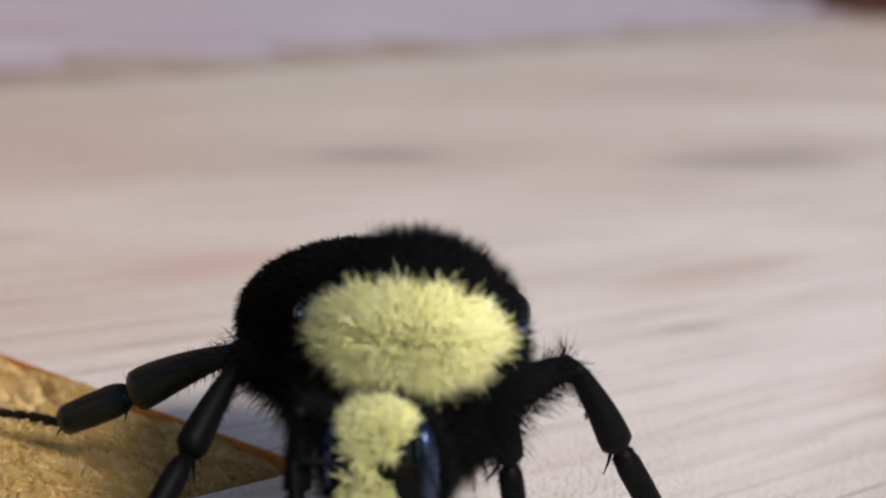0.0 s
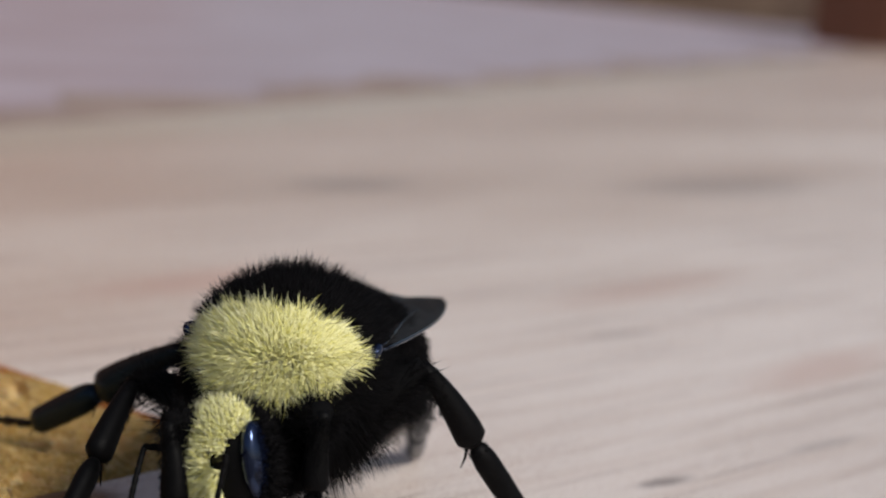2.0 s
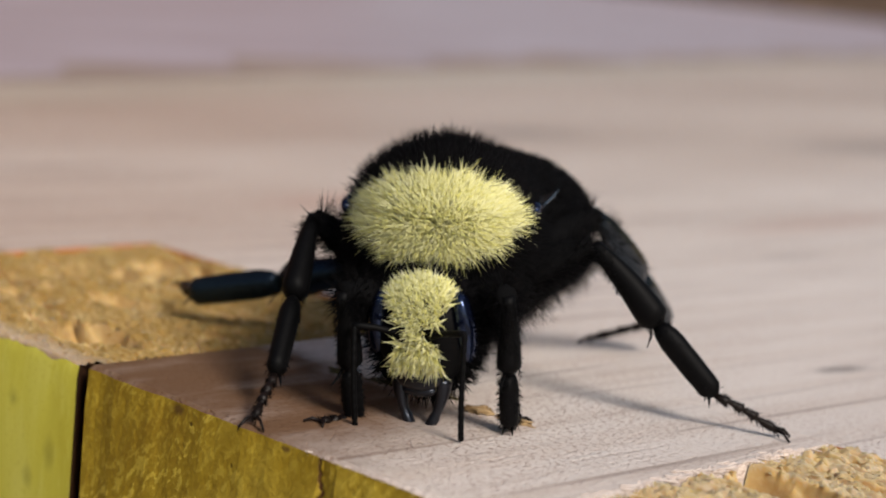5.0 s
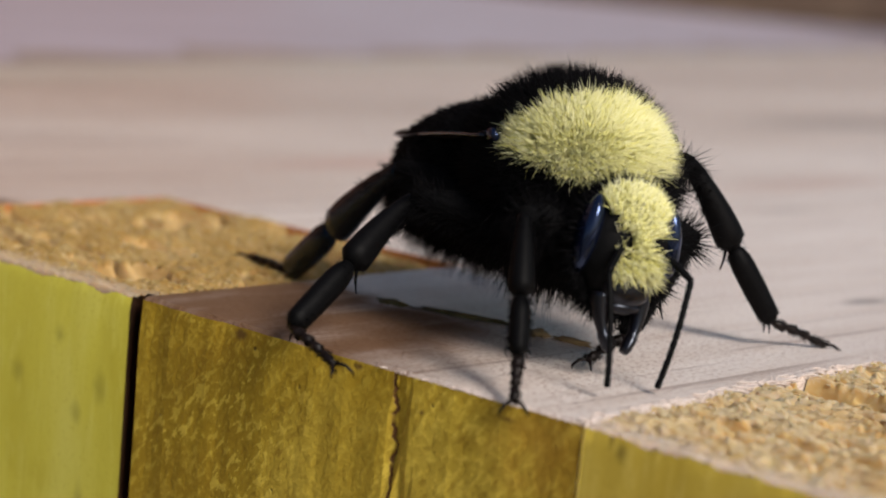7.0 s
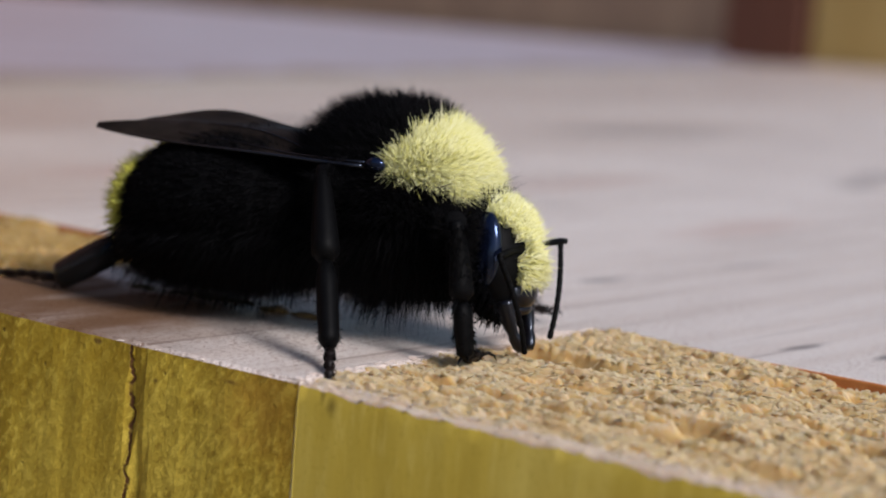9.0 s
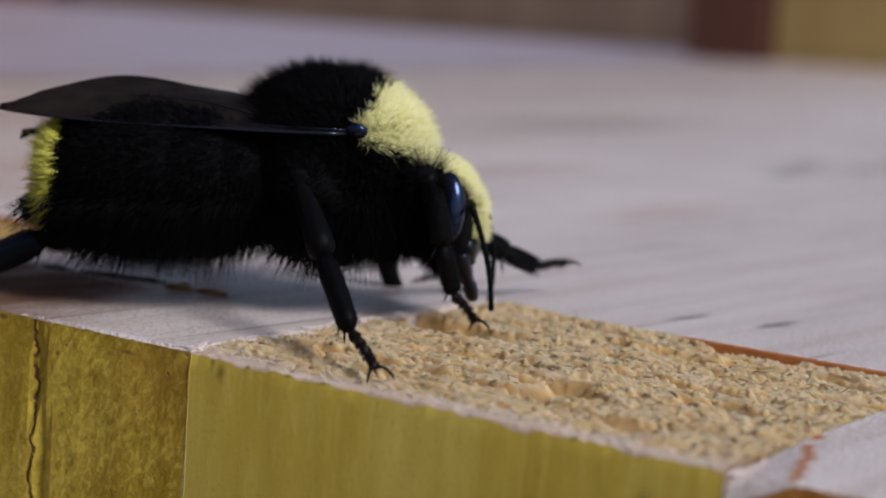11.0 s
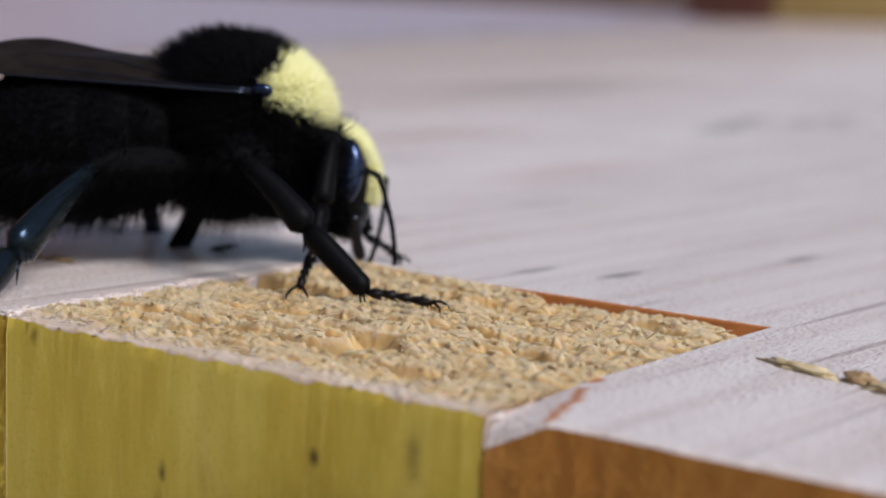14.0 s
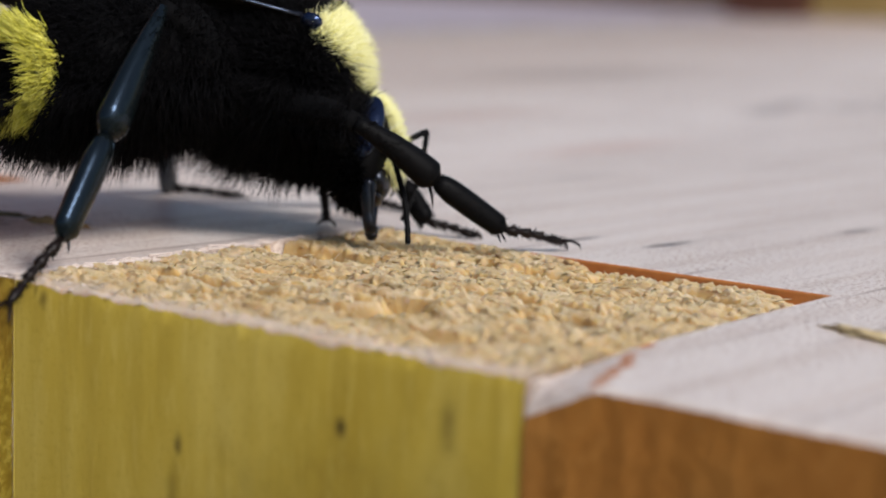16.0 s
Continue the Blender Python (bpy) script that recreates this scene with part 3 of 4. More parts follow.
def unseen_wall():
    # out of view, added to dim sky light and board reflections on the left
    bm = bmesh.new()
    box(bm, (-110, -120, -24), (-96, 90, 110))
    ob = part("unseen_wall_west", bm, BROWN, None, "", False)
    return tagged(ob, "unseen dark brown wall added to block the sky on the left", "wall", kind="structure")


neighbour_box()
far_box()
unseen_wall()
ground()


def wood_chip(x, y, length, width, turn, seed, mat=CHIP, label="pale brown wood crumb lying on the board"):
    bm = bmesh.new()
    bmesh.ops.create_icosphere(bm, subdivisions=3, radius=1.0)
    for v in bm.verts:
        n = 1 + 0.9 * noise.noise(v.co * 2.2 + Vector((seed, 0, 0)))
        v.co = Vector((v.co.x * length * n, v.co.y * width * n, max(v.co.z, -0.4) * width * 0.5 * n)) * CM
    ob = part("wood_crumb", bm, mat, None)
    ob.matrix_world = pose(x * CM, y * CM, width * 0.2 * CM, 0, 0, turn)
    return tagged(ob, label, "wood crumb", group="crumbs on the board")


wood_chip(-0.94, 0.94, 0.055, 0.035, 20, 1.0)
wood_chip(-0.79, 0.97, 0.08, 0.022, 5, 2.0)
wood_chip(-1.31, 0.94, 0.20, 0.022, 15, 3.0, MOSSY, "thin dark mossy splinter lying on the board")
wood_chip(-1.62, 0.86, 0.06, 0.025, 10, 4.0, MOSSY, "thin dark mossy splinter lying on the board")
wood_chip(2.77, 1.20, 0.05, 0.045, 30, 5.0)
wood_chip(2.55, 1.235, 0.16, 0.03, -21, 6.0, STRAW, "straw-coloured wood shred lying on the board")
wood_chip(2.95, 1.10, 0.13, 0.035, -22, 7.0, STRAW, "straw-coloured wood shred lying on the board")


# ---- the bumblebee: x ahead, y to its left, z up, in millimetres ----
def ellipsoid(bm, centre, radii, segs=32, rings=20):
    made = bmesh.ops.create_uvsphere(bm, u_segments=segs, v_segments=rings, radius=1.0)["verts"]
    for v in made:
        v.co = Vector([centre[i] + v.co[i] * radii[i] for i in range(3)]) * MM
    return made


def hair(name, roots, mat, parent, width=0.035, label=""):
    """Tapered three-sided hairs. roots: (place, direction, length, bend) in millimetres."""
    n = len(roots)
    pos = np.array([r[0] for r in roots])
    way = np.array([r[1] for r in roots])
    long = np.array([r[2] for r in roots])[:, None]
    bend = np.array([r[3] for r in roots])
    way /= np.linalg.norm(way, axis=1, keepdims=True)
    aside = np.cross(way, np.random.RandomState(n).normal(size=(n, 3)))
    aside /= np.linalg.norm(aside, axis=1, keepdims=True)
    third = np.cross(way, aside)
    rows = []
    for u, w in ((0.0, 1.0), (0.5, 0.75)):
        mid = pos + way * long * u + bend * long * u * u
        for q in range(3):
            a = q * math.tau / 3
            rows.append(mid + (aside * math.cos(a) + third * math.sin(a)) * width * w)
    rows.append(pos + way * long + bend * long)
    verts = np.stack(rows, 1).reshape(-1, 3) * MM
    base = (np.arange(n) * 7)[:, None]
    quads = np.concatenate([base + np.array([[q, (q + 1) % 3, 3 + (q + 1) % 3, 3 + q]]) for q in range(3)])
    tris = np.concatenate([base + np.array([[3 + q, 3 + (q + 1) % 3, 6]]) for q in range(3)])
    ob = from_arrays(name, verts.tolist(), quads.tolist() + tris.tolist(), [mat], parent, label, True)
    return tagged(ob, kind="stuff")


def on_ellipsoid(rng, centre, radii):
    while True:
        d = Vector((rng.gauss(0, 1), rng.gauss(0, 1), rng.gauss(0, 1))).normalized()
        p = Vector([centre[i] + d[i] * radii[i] for i in range(3)])
        n = Vector([d[i] / radii[i] for i in range(3)]).normalized()
        return p, n, d


TC, TR = (-0.03, 0.0, 1.0), (2.95, 2.85, 2.75)
NC, NR = (2.0, 0.0, -0.75), (1.5, 1.75, 1.55)


def yellow_here(d):
    """Where the thorax wears its pale collar."""
    a = abs(d.y)
    ragged = 0.03 * math.sin(d.y * 17) + 0.02 * math.sin(d.y * 41 + 1)
    return d.x > 0.60 - 0.40 * a * a + ragged and d.z > -0.10 + 0.40 * a * a + ragged and a < 0.95


def build_bee():
    rng = random.Random(5)
    root = tagged(new("bumblebee"), "furry black bumblebee with yellow collar, face and tail band", "bumblebee")
    # thorax
    bm = bmesh.new()
    ellipsoid(bm, TC, TR, 48, 32)
    for f in bm.faces:
        c = f.calc_center_median() / MM
        d = Vector([(c[i] - TC[i]) / TR[i] for i in range(3)])
        f.material_index = 1 if yellow_here(d) else 0
    ellipsoid(bm, NC, NR, 32, 20)
    thorax = part("thorax", bm, [SKIN, YSKIN], root)
    yellow, black = [], []
    for _ in range(36000):
        p, n, d = on_ellipsoid(rng, TC, TR)
        jit = Vector((rng.gauss(0, 0.22), rng.gauss(0, 0.22), rng.gauss(0, 0.22)))
        way = n + jit + Vector((-0.15 if d.x > 0.2 else -0.45, 0, 0.12))
        bend = Vector((-0.05, 0, -0.10)) + jit * 0.3
        if yellow_here(d):
            long = 1.0 + 0.45 * max(0.0, d.x - 0.55) * (1 if d.z < 0.55 else 0.4)
            if d.z < 0.35:
                way = way + Vector((0.2, 0, -0.25))
            yellow.append((p, way, rng.uniform(0.6, 1.0) * long, bend))
            yellow.append((p + jit * 0.3, way - jit * 0.5, rng.uniform(0.5, 0.9) * long, bend))
            yellow.append((p - jit * 0.2, way - jit * 0.8, rng.uniform(0.4, 0.8) * long, bend))
        else:
            long = 1.1
            if d.z > 0.35 and d.x < 0.1:
                # the crest stands up towards the back
                long = 1.15 + 0.55 * min(1.0, max(0.0, -d.x))
                way = way + Vector((-0.1, 0, 0.35))
            if d.z < -0.3:
                way, long = way + Vector((-0.1, 0, -0.9)), 2.0 if rng.random() < 0.3 else 1.4
            black.append((p, way, rng.uniform(0.5, 1.1) * long, bend))
    for _ in range(7000):
        p, n, d = on_ellipsoid(rng, NC, NR)
        if d.x > 0.85 or d.z > 0.5:
            continue
        jit = Vector((rng.gauss(0, 0.25), rng.gauss(0, 0.25), rng.gauss(0, 0.25)))
        black.append((p, n + jit + Vector((-0.2, 0, -0.3)), rng.uniform(0.4, 1.1), jit * 0.3))
    hair("black_fur", black, BLACK_FUR, thorax, 0.022)
    hair("yellow_fur", yellow, YELLOW_FUR, thorax, 0.020, "pale yellow collar fur")
    # abdomen: six overlapping rings
    ac, ar = (-6.4, 0.0, 0.68), (4.25, 3.85, 2.45)

    def girth(u):
        return math.sin(math.pi * u) ** (0.55 if u < 0.5 else 0.72)

    def droop(u):
        return -0.8 * u ** 4

    bm = bmesh.new()
    rings, segs = 60, 48
    grid = []
    for i in range(rings + 1):
        u = i / rings
        r = girth(u) * (1 + 0.05 * (1 - (u * 6.5) % 1.0)) if 0 < i < rings else 0.0
        grid.append([bm.verts.new(Vector((ac[0] + math.cos(math.pi * u) * ar[0], math.cos(b) * r * ar[1], ac[2] + math.sin(b) * r * ar[2] + droop(u))) * MM)
                     for b in [math.tau * q / segs for q in range(segs)]])
    for i in range(rings):
        for q in range(segs):
            bm.faces.new((grid[i][q], grid[i][(q + 1) % segs], grid[i + 1][(q + 1) % segs], grid[i + 1][q]))
    bmesh.ops.remove_doubles(bm, verts=bm.verts[:], dist=1e-7)
    abdomen = part("abdomen", bm, SKIN, root)
    yellow, black = [], []
    for _ in range(24000):
        u, b = math.acos(rng.uniform(-1, 1)) / math.pi, rng.uniform(0, math.tau)
        r = girth(u)
        p = Vector((ac[0] + math.cos(math.pi * u) * ar[0], math.cos(b) * r * ar[1], ac[2] + math.sin(b) * r * ar[2] + droop(u)))
        n = Vector((math.cos(math.pi * u) * 0.7, math.cos(b), math.sin(b))).normalized()
        jit = Vector((rng.gauss(0, 0.2), rng.gauss(0, 0.2), rng.gauss(0, 0.2)))
        way = n * 0.8 + jit + Vector((-0.75, 0, -0.1))
        if 0.785 < u + 0.008 * math.sin(b * 9) < 0.88:
            yellow.append((p, way, rng.uniform(0.5, 0.95), jit * 0.3))
            yellow.append((p + jit * 0.4, way, rng.uniform(0.5, 0.95), jit * 0.3))
        else:
            black.append((p, way, rng.uniform(0.35, 0.7) if n.z > -0.3 else rng.uniform(0.7, 1.7), jit * 0.3 + Vector((0, 0, -0.3))))
    hair("black_fur", black, BLACK_FUR, abdomen, 0.024)
    hair("yellow_band", yellow, BAND_FUR, abdomen, 0.024, "lemon yellow tail band")
    # tegulae and wings
    for side in (1, -1):
        bm = bmesh.new()
        ellipsoid(bm, (0, 0, 0), (0.42, 0.22, 0.30), 20, 14)
        ob = part("wing_cap", bm, EYE, root, "glossy dark wing cap")
        ob.matrix_basis = pose(0.75 * MM, side * 3.2 * MM, 2.13 * MM, side * -30, 0, side * 12)
        build_wing(root, side)
    head = build_head(root, rng)
    legs = build_legs(root, rng)
    return root, head, legs, abdomen


BEE_WINGS = {}


def build_wing(root, side):
    """A folded forewing with the hindwing under it, drawn along -x and 0.03 mm thick."""
    bm = bmesh.new()
    n, m = 40, 12
    top, places = {}, {}
    for i in range(n + 1):
        u = i / n
        x = -12.4 * u
        lead = 0.30 + 0.50 * math.sin(u * math.pi) ** 0.8
        wide = 0.5 + 3.5 * math.sin(min(1.0, u * 1.04) * math.pi * 0.86) ** 1.2 * (1.0 if u < 0.93 else math.sqrt(max(0.02, (1 - u) / 0.07)))
        for j in range(m + 1):
            v = j / m
            y = lead - wide * v
            z = 0.10 * math.sin(v * 9 + u * 5) + 0.12 * math.sin(u * 14 + v * 4) * v - 0.25 * v * v
            if j == 0 or (j in (3, 6) and u < 0.75):
                z += 0.10
            places[i, j] = (x, y * side, z)
            top[i, j] = bm.verts.new(Vector((x, y * side, z)) * MM)
    for i in range(n):
        for j in range(m):
            ring = (top[i, j], top[i + 1, j], top[i + 1, j + 1], top[i, j + 1])
            bm.faces.new(ring if side > 0 else ring[::-1])
    made = bmesh.ops.extrude_face_region(bm, geom=bm.faces[:])["geom"]
    for v in made:
        if isinstance(v, bmesh.types.BMVert):
            v.co.z -= 0.04 * MM
    wing = part("wing", bm, WING, root, "smoky dark brown wing")
    BEE_WINGS["L" if side > 0 else "R"] = wing
    # stiff veins: the leading edge and two behind it
    for j, thick, last in ((0, 0.07, 38), (3, 0.05, 30), (6, 0.04, 28)):
        bm = bmesh.new()
        tube(bm, [Vector(places[i, j]) + Vector((0, 0, 0.02)) for i in range(0, last, 2)], [thick * (1 - 0.6 * i / last) for i in range(0, last, 2)], 8)
        part("vein", bm, VEIN, wing, "glossy dark wing vein")
    return wing


FEELERS = {}


def build_head(root, rng):
    """The head turns about its neck; its own space starts there."""
    bm = bmesh.new()
    hc, hr = (1.5, 0.0, -0.6), (1.05, 1.6, 1.85)
    ellipsoid(bm, hc, hr, 40, 28)
    for v in bm.verts:
        z = v.co.z / MM
        if z < -1.2:
            # long cheeks, squared off above the jaws
            v.co.y *= 1 - 0.10 * min(1.5, -1.2 - z)
            v.co.z -= 0.22 * (-1.2 - z) * MM
    head = part("head", bm, [CHITIN], root)
    for side in (1, -1):
        bm = bmesh.new()
        ellipsoid(bm, (0, 0, 0), (0.66, 0.42, 1.30), 28, 24)
        ob = part("eye", bm, EYE, head, "glossy black compound eye")
        ob.matrix_basis = pose(1.6 * MM, side * 1.38 * MM, -0.25 * MM, side * 8, 6, side * 18)
        # jaw: broad at its root, hollowed, with a blunt notched tip
        bm = bmesh.new()
        us = [q / 12 for q in range(13)]
        tube(bm, [Vector((0.25 * u, side * (0.15 * u - 0.62 * u * u), -1.75 * u)) for u in us],
             [0.34 - 0.20 * math.sin(u * math.pi * 0.55) + (0.05 if 0.7 < u < 0.95 else 0.0) for u in us], 14)
        for v in bm.verts:
            v.co.x *= 1.25
        ob = part("mandible", bm, JAW, head, "glossy black jaw")
        ob.matrix_basis = pose(1.75 * MM, side * 0.72 * MM, -2.05 * MM)
        bm = bmesh.new()
        tube(bm, [Vector((0, 0, 0)), Vector((0.25, 0, 0.02)), Vector((0.9, 0, 0.06)), Vector((1.45, 0, 0.03)), Vector((1.72, 0, 0))], [0.16, 0.10, 0.11, 0.12, 0.10])
        scape = part("scape", bm, CHITIN, head)
        bm = bmesh.new()
        pts = [Vector((3.5 * u, 0, 0.22 * math.sin(u * 2.6))) for u in [q / 44 for q in range(45)]]
        tube(bm, pts, [0.105 if q % 4 else 0.085 for q in range(45)])
        flagellum = part("flagellum", bm, CHITIN, head)
        FEELERS["L" if side > 0 else "R"] = (scape, flagellum)
    bm = bmesh.new()
    ellipsoid(bm, (2.1, 0, -1.8), (0.45, 0.85, 0.62), 24, 16)
    part("clypeus", bm, JAW, head, "shiny black face plate")
    bm = bmesh.new()
    ellipsoid(bm, (2.05, 0, -2.4), (0.28, 0.6, 0.22), 20, 12)
    part("upper_lip", bm, JAW, head)
    yellow, black = [], []
    for _ in range(13000):
        p, n, d = on_ellipsoid(rng, hc, hr)
        jit = Vector((rng.gauss(0, 0.28), rng.gauss(0, 0.28), rng.gauss(0, 0.28)))
        face = d.x > 0.25 and abs(d.y) < 0.46 and -0.48 < d.z < 0.75
        crown = d.z > 0.55 and abs(d.y) < 0.60 and d.x > 0.0
        socket = abs(abs(p.y) - 0.55) < 0.27 and abs(p.z + 0.35) < 0.25 and d.x > 0
        if (face or crown) and not socket:
            yellow.append((p, n + jit + Vector((0.1, 0, 0.25 if d.z > -0.1 else -0.35)), rng.uniform(0.35, 0.6) if d.z > 0.3 else rng.uniform(0.4, 0.75), jit * 0.3))
        elif d.x < 0.1 and rng.random() < 0.6:
            black.append((p, n + jit, rng.uniform(0.4, 0.9), jit * 0.3))
    hair("face_fur", yellow, YELLOW_FUR, head, 0.026, "pale yellow face fur")
    hair("cheek_fur", black, BLACK_FUR, head, 0.03)
    return head


def tube(bm, pts, radii, segs=10):
    """A closed round tube through points in millimetres."""
    rings = []
    for i, p in enumerate(pts):
        way = (pts[min(i + 1, len(pts) - 1)] - pts[max(i - 1, 0)]).normalized()
        a = way.orthogonal().normalized() if i == 0 else (aside - way * aside.dot(way)).normalized()
        aside = a
        b = way.cross(a)
        rings.append([bm.verts.new((p + (a * math.cos(q * math.tau / segs) + b * math.sin(q * math.tau / segs)) * radii[i]) * MM) for q in range(segs)])
    for r0, r1 in zip(rings, rings[1:]):
        for q in range(segs):
            bm.faces.new((r0[q], r0[(q + 1) % segs], r1[(q + 1) % segs], r1[q]))
    bm.faces.new(rings[0][::-1])
    bm.faces.new(rings[-1])
    return bm


# hips and the lengths of femur, tibia, basitarsus and tarsus
HIPS = {"1": (2.3, 1.2, -1.4), "2": (0.2, 1.9, -1.2), "3": (-1.7, 1.8, -0.9)}
LENGTHS = {"1": (3.1, 2.7, 1.9, 2.0), "2": (3.9, 3.6, 3.15, 2.7), "3": (4.8, 5.2, 3.8, 3.6)}
LEGS = {side + pair: ((x, y if side == "L" else -y, z), LENGTHS[pair]) for side in "LR" for pair, (x, y, z) in HIPS.items()}


def segment(name, kind, length, root, rng, hind):
    """A leg segment along +x from its joint."""
    bm = bmesh.new()
    n = 13
    us = [q / (n - 1) for q in range(n)]
    hairs = []
    if kind == "femur":
        tube(bm, [Vector((length * u, 0, 0.25 * math.sin(u * math.pi))) for u in us], [0.34 + 0.24 * math.sin(u * math.pi) for u in us], 12)
        count, hl, mat = 480, 0.95, SKIN
    elif kind == "tibia":
        w = 0.74 if hind else 0.56 if length > 3 else 0.48
        tube(bm, [Vector((length * u, 0, 0.1 * math.sin(u * math.pi))) for u in us], [0.25 + (w - 0.25) * min(1.0, u * 1.25) ** 0.8 if u < 0.97 else w * 0.5 for u in us], 14)
        for v in bm.verts:
            v.co.y *= 0.7 if hind else 0.85
        tube(bm, [Vector((length * 0.96, 0.1, -0.2)), Vector((length * 1.06, 0.15, -0.5)), Vector((length * 1.12, 0.15, -0.85))], [0.07, 0.05, 0.015], 6)
        count, hl, mat = 260, 0.5 if hind else 0.22, TIBIA if hind else CHITIN
    elif kind == "basitarsus":
        w = 0.60 if hind else 0.45 if length > 3 else 0.40
        tube(bm, [Vector((length * u, 0, 0)) for u in us], [w * (0.50, 0.80, 0.93, 1, 1, 1, 1, 1, 0.98, 0.96, 0.94, 0.92, 0.45)[q] for q in range(n)], 14)
        for v in bm.verts:
            v.co.y *= 0.7 if hind else 0.82
        for s in (1, -1):
            tube(bm, [Vector((length * 0.97, s * 0.12, -0.2)), Vector((length * 1.03, s * 0.16, -0.32)), Vector((length * 1.07, s * 0.17, -0.42))], [0.05, 0.035, 0.01], 6)
        count, hl, mat = 170, 0.17, TIBIA if hind else CHITIN
    else:
        # four short joints and a pair of claws
        pts, rad = [], []
        for q in range(4):
            a = q * 0.2
            for u, r in ((0.0, 0.10), (0.55, 0.16), (0.95, 0.21)):
                pts.append(Vector((length * (a + 0.2 * u), 0, 0.05 * math.sin(q))))
                rad.append(r * (1 - 0.06 * q))
        pts.append(Vector((length * 0.93, 0, -0.02)))
        rad.append(0.09)
        tube(bm, pts, rad, 10)
        for s in (1, -1):
            tube(bm, [Vector((length * 0.9, s * 0.05, 0)), Vector((length * 1.0, s * 0.24, 0.06)), Vector((length * 1.10, s * 0.40, -0.06)), Vector((length * 1.12, s * 0.44, -0.22))],
                 [0.07, 0.06, 0.045, 0.01], 6)
        count, hl, mat = 90, 0.2, CLAW
    seg = part(name, bm, mat, root)
    for _ in range(count * 2):
        u, a = rng.uniform(0.03, 0.97), rng.uniform(0, math.tau)
        r = 0.33 if kind != "tarsus" else 0.12
        d = Vector((0, math.cos(a), math.sin(a)))
        j = Vector((rng.gauss(0, 0.15), rng.gauss(0, 0.15), rng.gauss(0, 0.15)))
        hairs.append((Vector((length * u, 0, 0)) + d * r, d + j * 1.5 + Vector((0.75, 0, 0)), hl * rng.uniform(0.4, 1.2), j * 0.3))
    hair("bristle", hairs, BLACK_FUR, seg, 0.014)
    return seg


def build_legs(root, rng):
    out = {}
    for name, (hip, lengths) in LEGS.items():
        out[name] = [segment(kind, kind, long, root, rng, name[1] == "3") for kind, long in zip(("femur", "tibia", "basitarsus", "tarsus"), lengths)]
    return out


BEE, BEE_HEAD, BEE_LEGS, BEE_TAIL = build_bee()


# ---- what moves ----
def between(rows, t):
    """Values at t on straight lines between rows of (seconds, values...)."""
    ts = [r[0] for r in rows]
    return [float(np.interp(t, ts, [r[i] for r in rows])) for i in range(1, len(rows[0]))]


def step(rows, t):
    """Where a foot is at t: on the board, or lifted on its way to the next stand."""
    x, y, z = between(rows, t)
    for a, b in zip(rows, rows[1:]):
        if a[0] < t < b[0] and b[0] - a[0] < 0.6:
            far = math.hypot(b[1] - a[1], b[2] - a[2])
            if far > 0.25:
                u = (t - a[0]) / (b[0] - a[0])
                z += min(0.15, 0.3 * far) * 4 * u * (1 - u)
    return Vector((x, y, z))


def chain(hip, foot, lengths, way):
    """Joints of a leg from hip to foot: the femur goes along way, the tarsus lies down towards the foot."""
    a, b, c, d = lengths
    most = 0.985 * (b + c + d)
    way = way.normalized()
    knee = hip + way * a
    if (foot - knee).length > most:
        # swing the femur towards the foot until the leg can reach
        goal = (foot - hip).normalized()
        low, high = 0.0, 1.0
        for _ in range(25):
            mid = (low + high) / 2
            if (foot - hip - (way * (1 - mid) + goal * mid).normalized() * a).length > most:
                low = mid
            else:
                high = mid
        knee = hip + (way * (1 - high) + goal * high).normalized() * a
    span = foot - knee
    line = span.normalized()
    far = max(min(span.length, most), abs(b + c - d) + 0.05)
    cosine = max(-1.0, min(1.0, ((b + c) ** 2 + far * far - d * d) / (2 * (b + c) * far)))
    down = Vector((0, 0, -1))
    down = (down - line * down.dot(line)).normalized()
    low = knee + (line * cosine + down * math.sqrt(1 - cosine * cosine)) * (b + c)
    if low.z < foot.z - 0.6:
        # keep the ankle off the board: bend outwards instead
        out = line.cross(Vector((0, 0, 1))).normalized()
        out = out if out.y * hip.y > 0 else -out
        low = knee + (line * cosine + out * math.sqrt(1 - cosine * cosine)) * (b + c)
    return [hip, knee, knee + (low - knee) * (b / (b + c)), low, knee + line * far]


def along(p, q, up):
    """The pose of a segment at p whose +x looks to q."""
    x = (q - p).normalized()
    y = up.cross(x)
    y = y.normalized() if y.length > 1e-6 else x.orthogonal().normalized()
    z = x.cross(y)
    m = Matrix((x, y, z)).transposed().to_4x4()
    m.translation = p
    return m


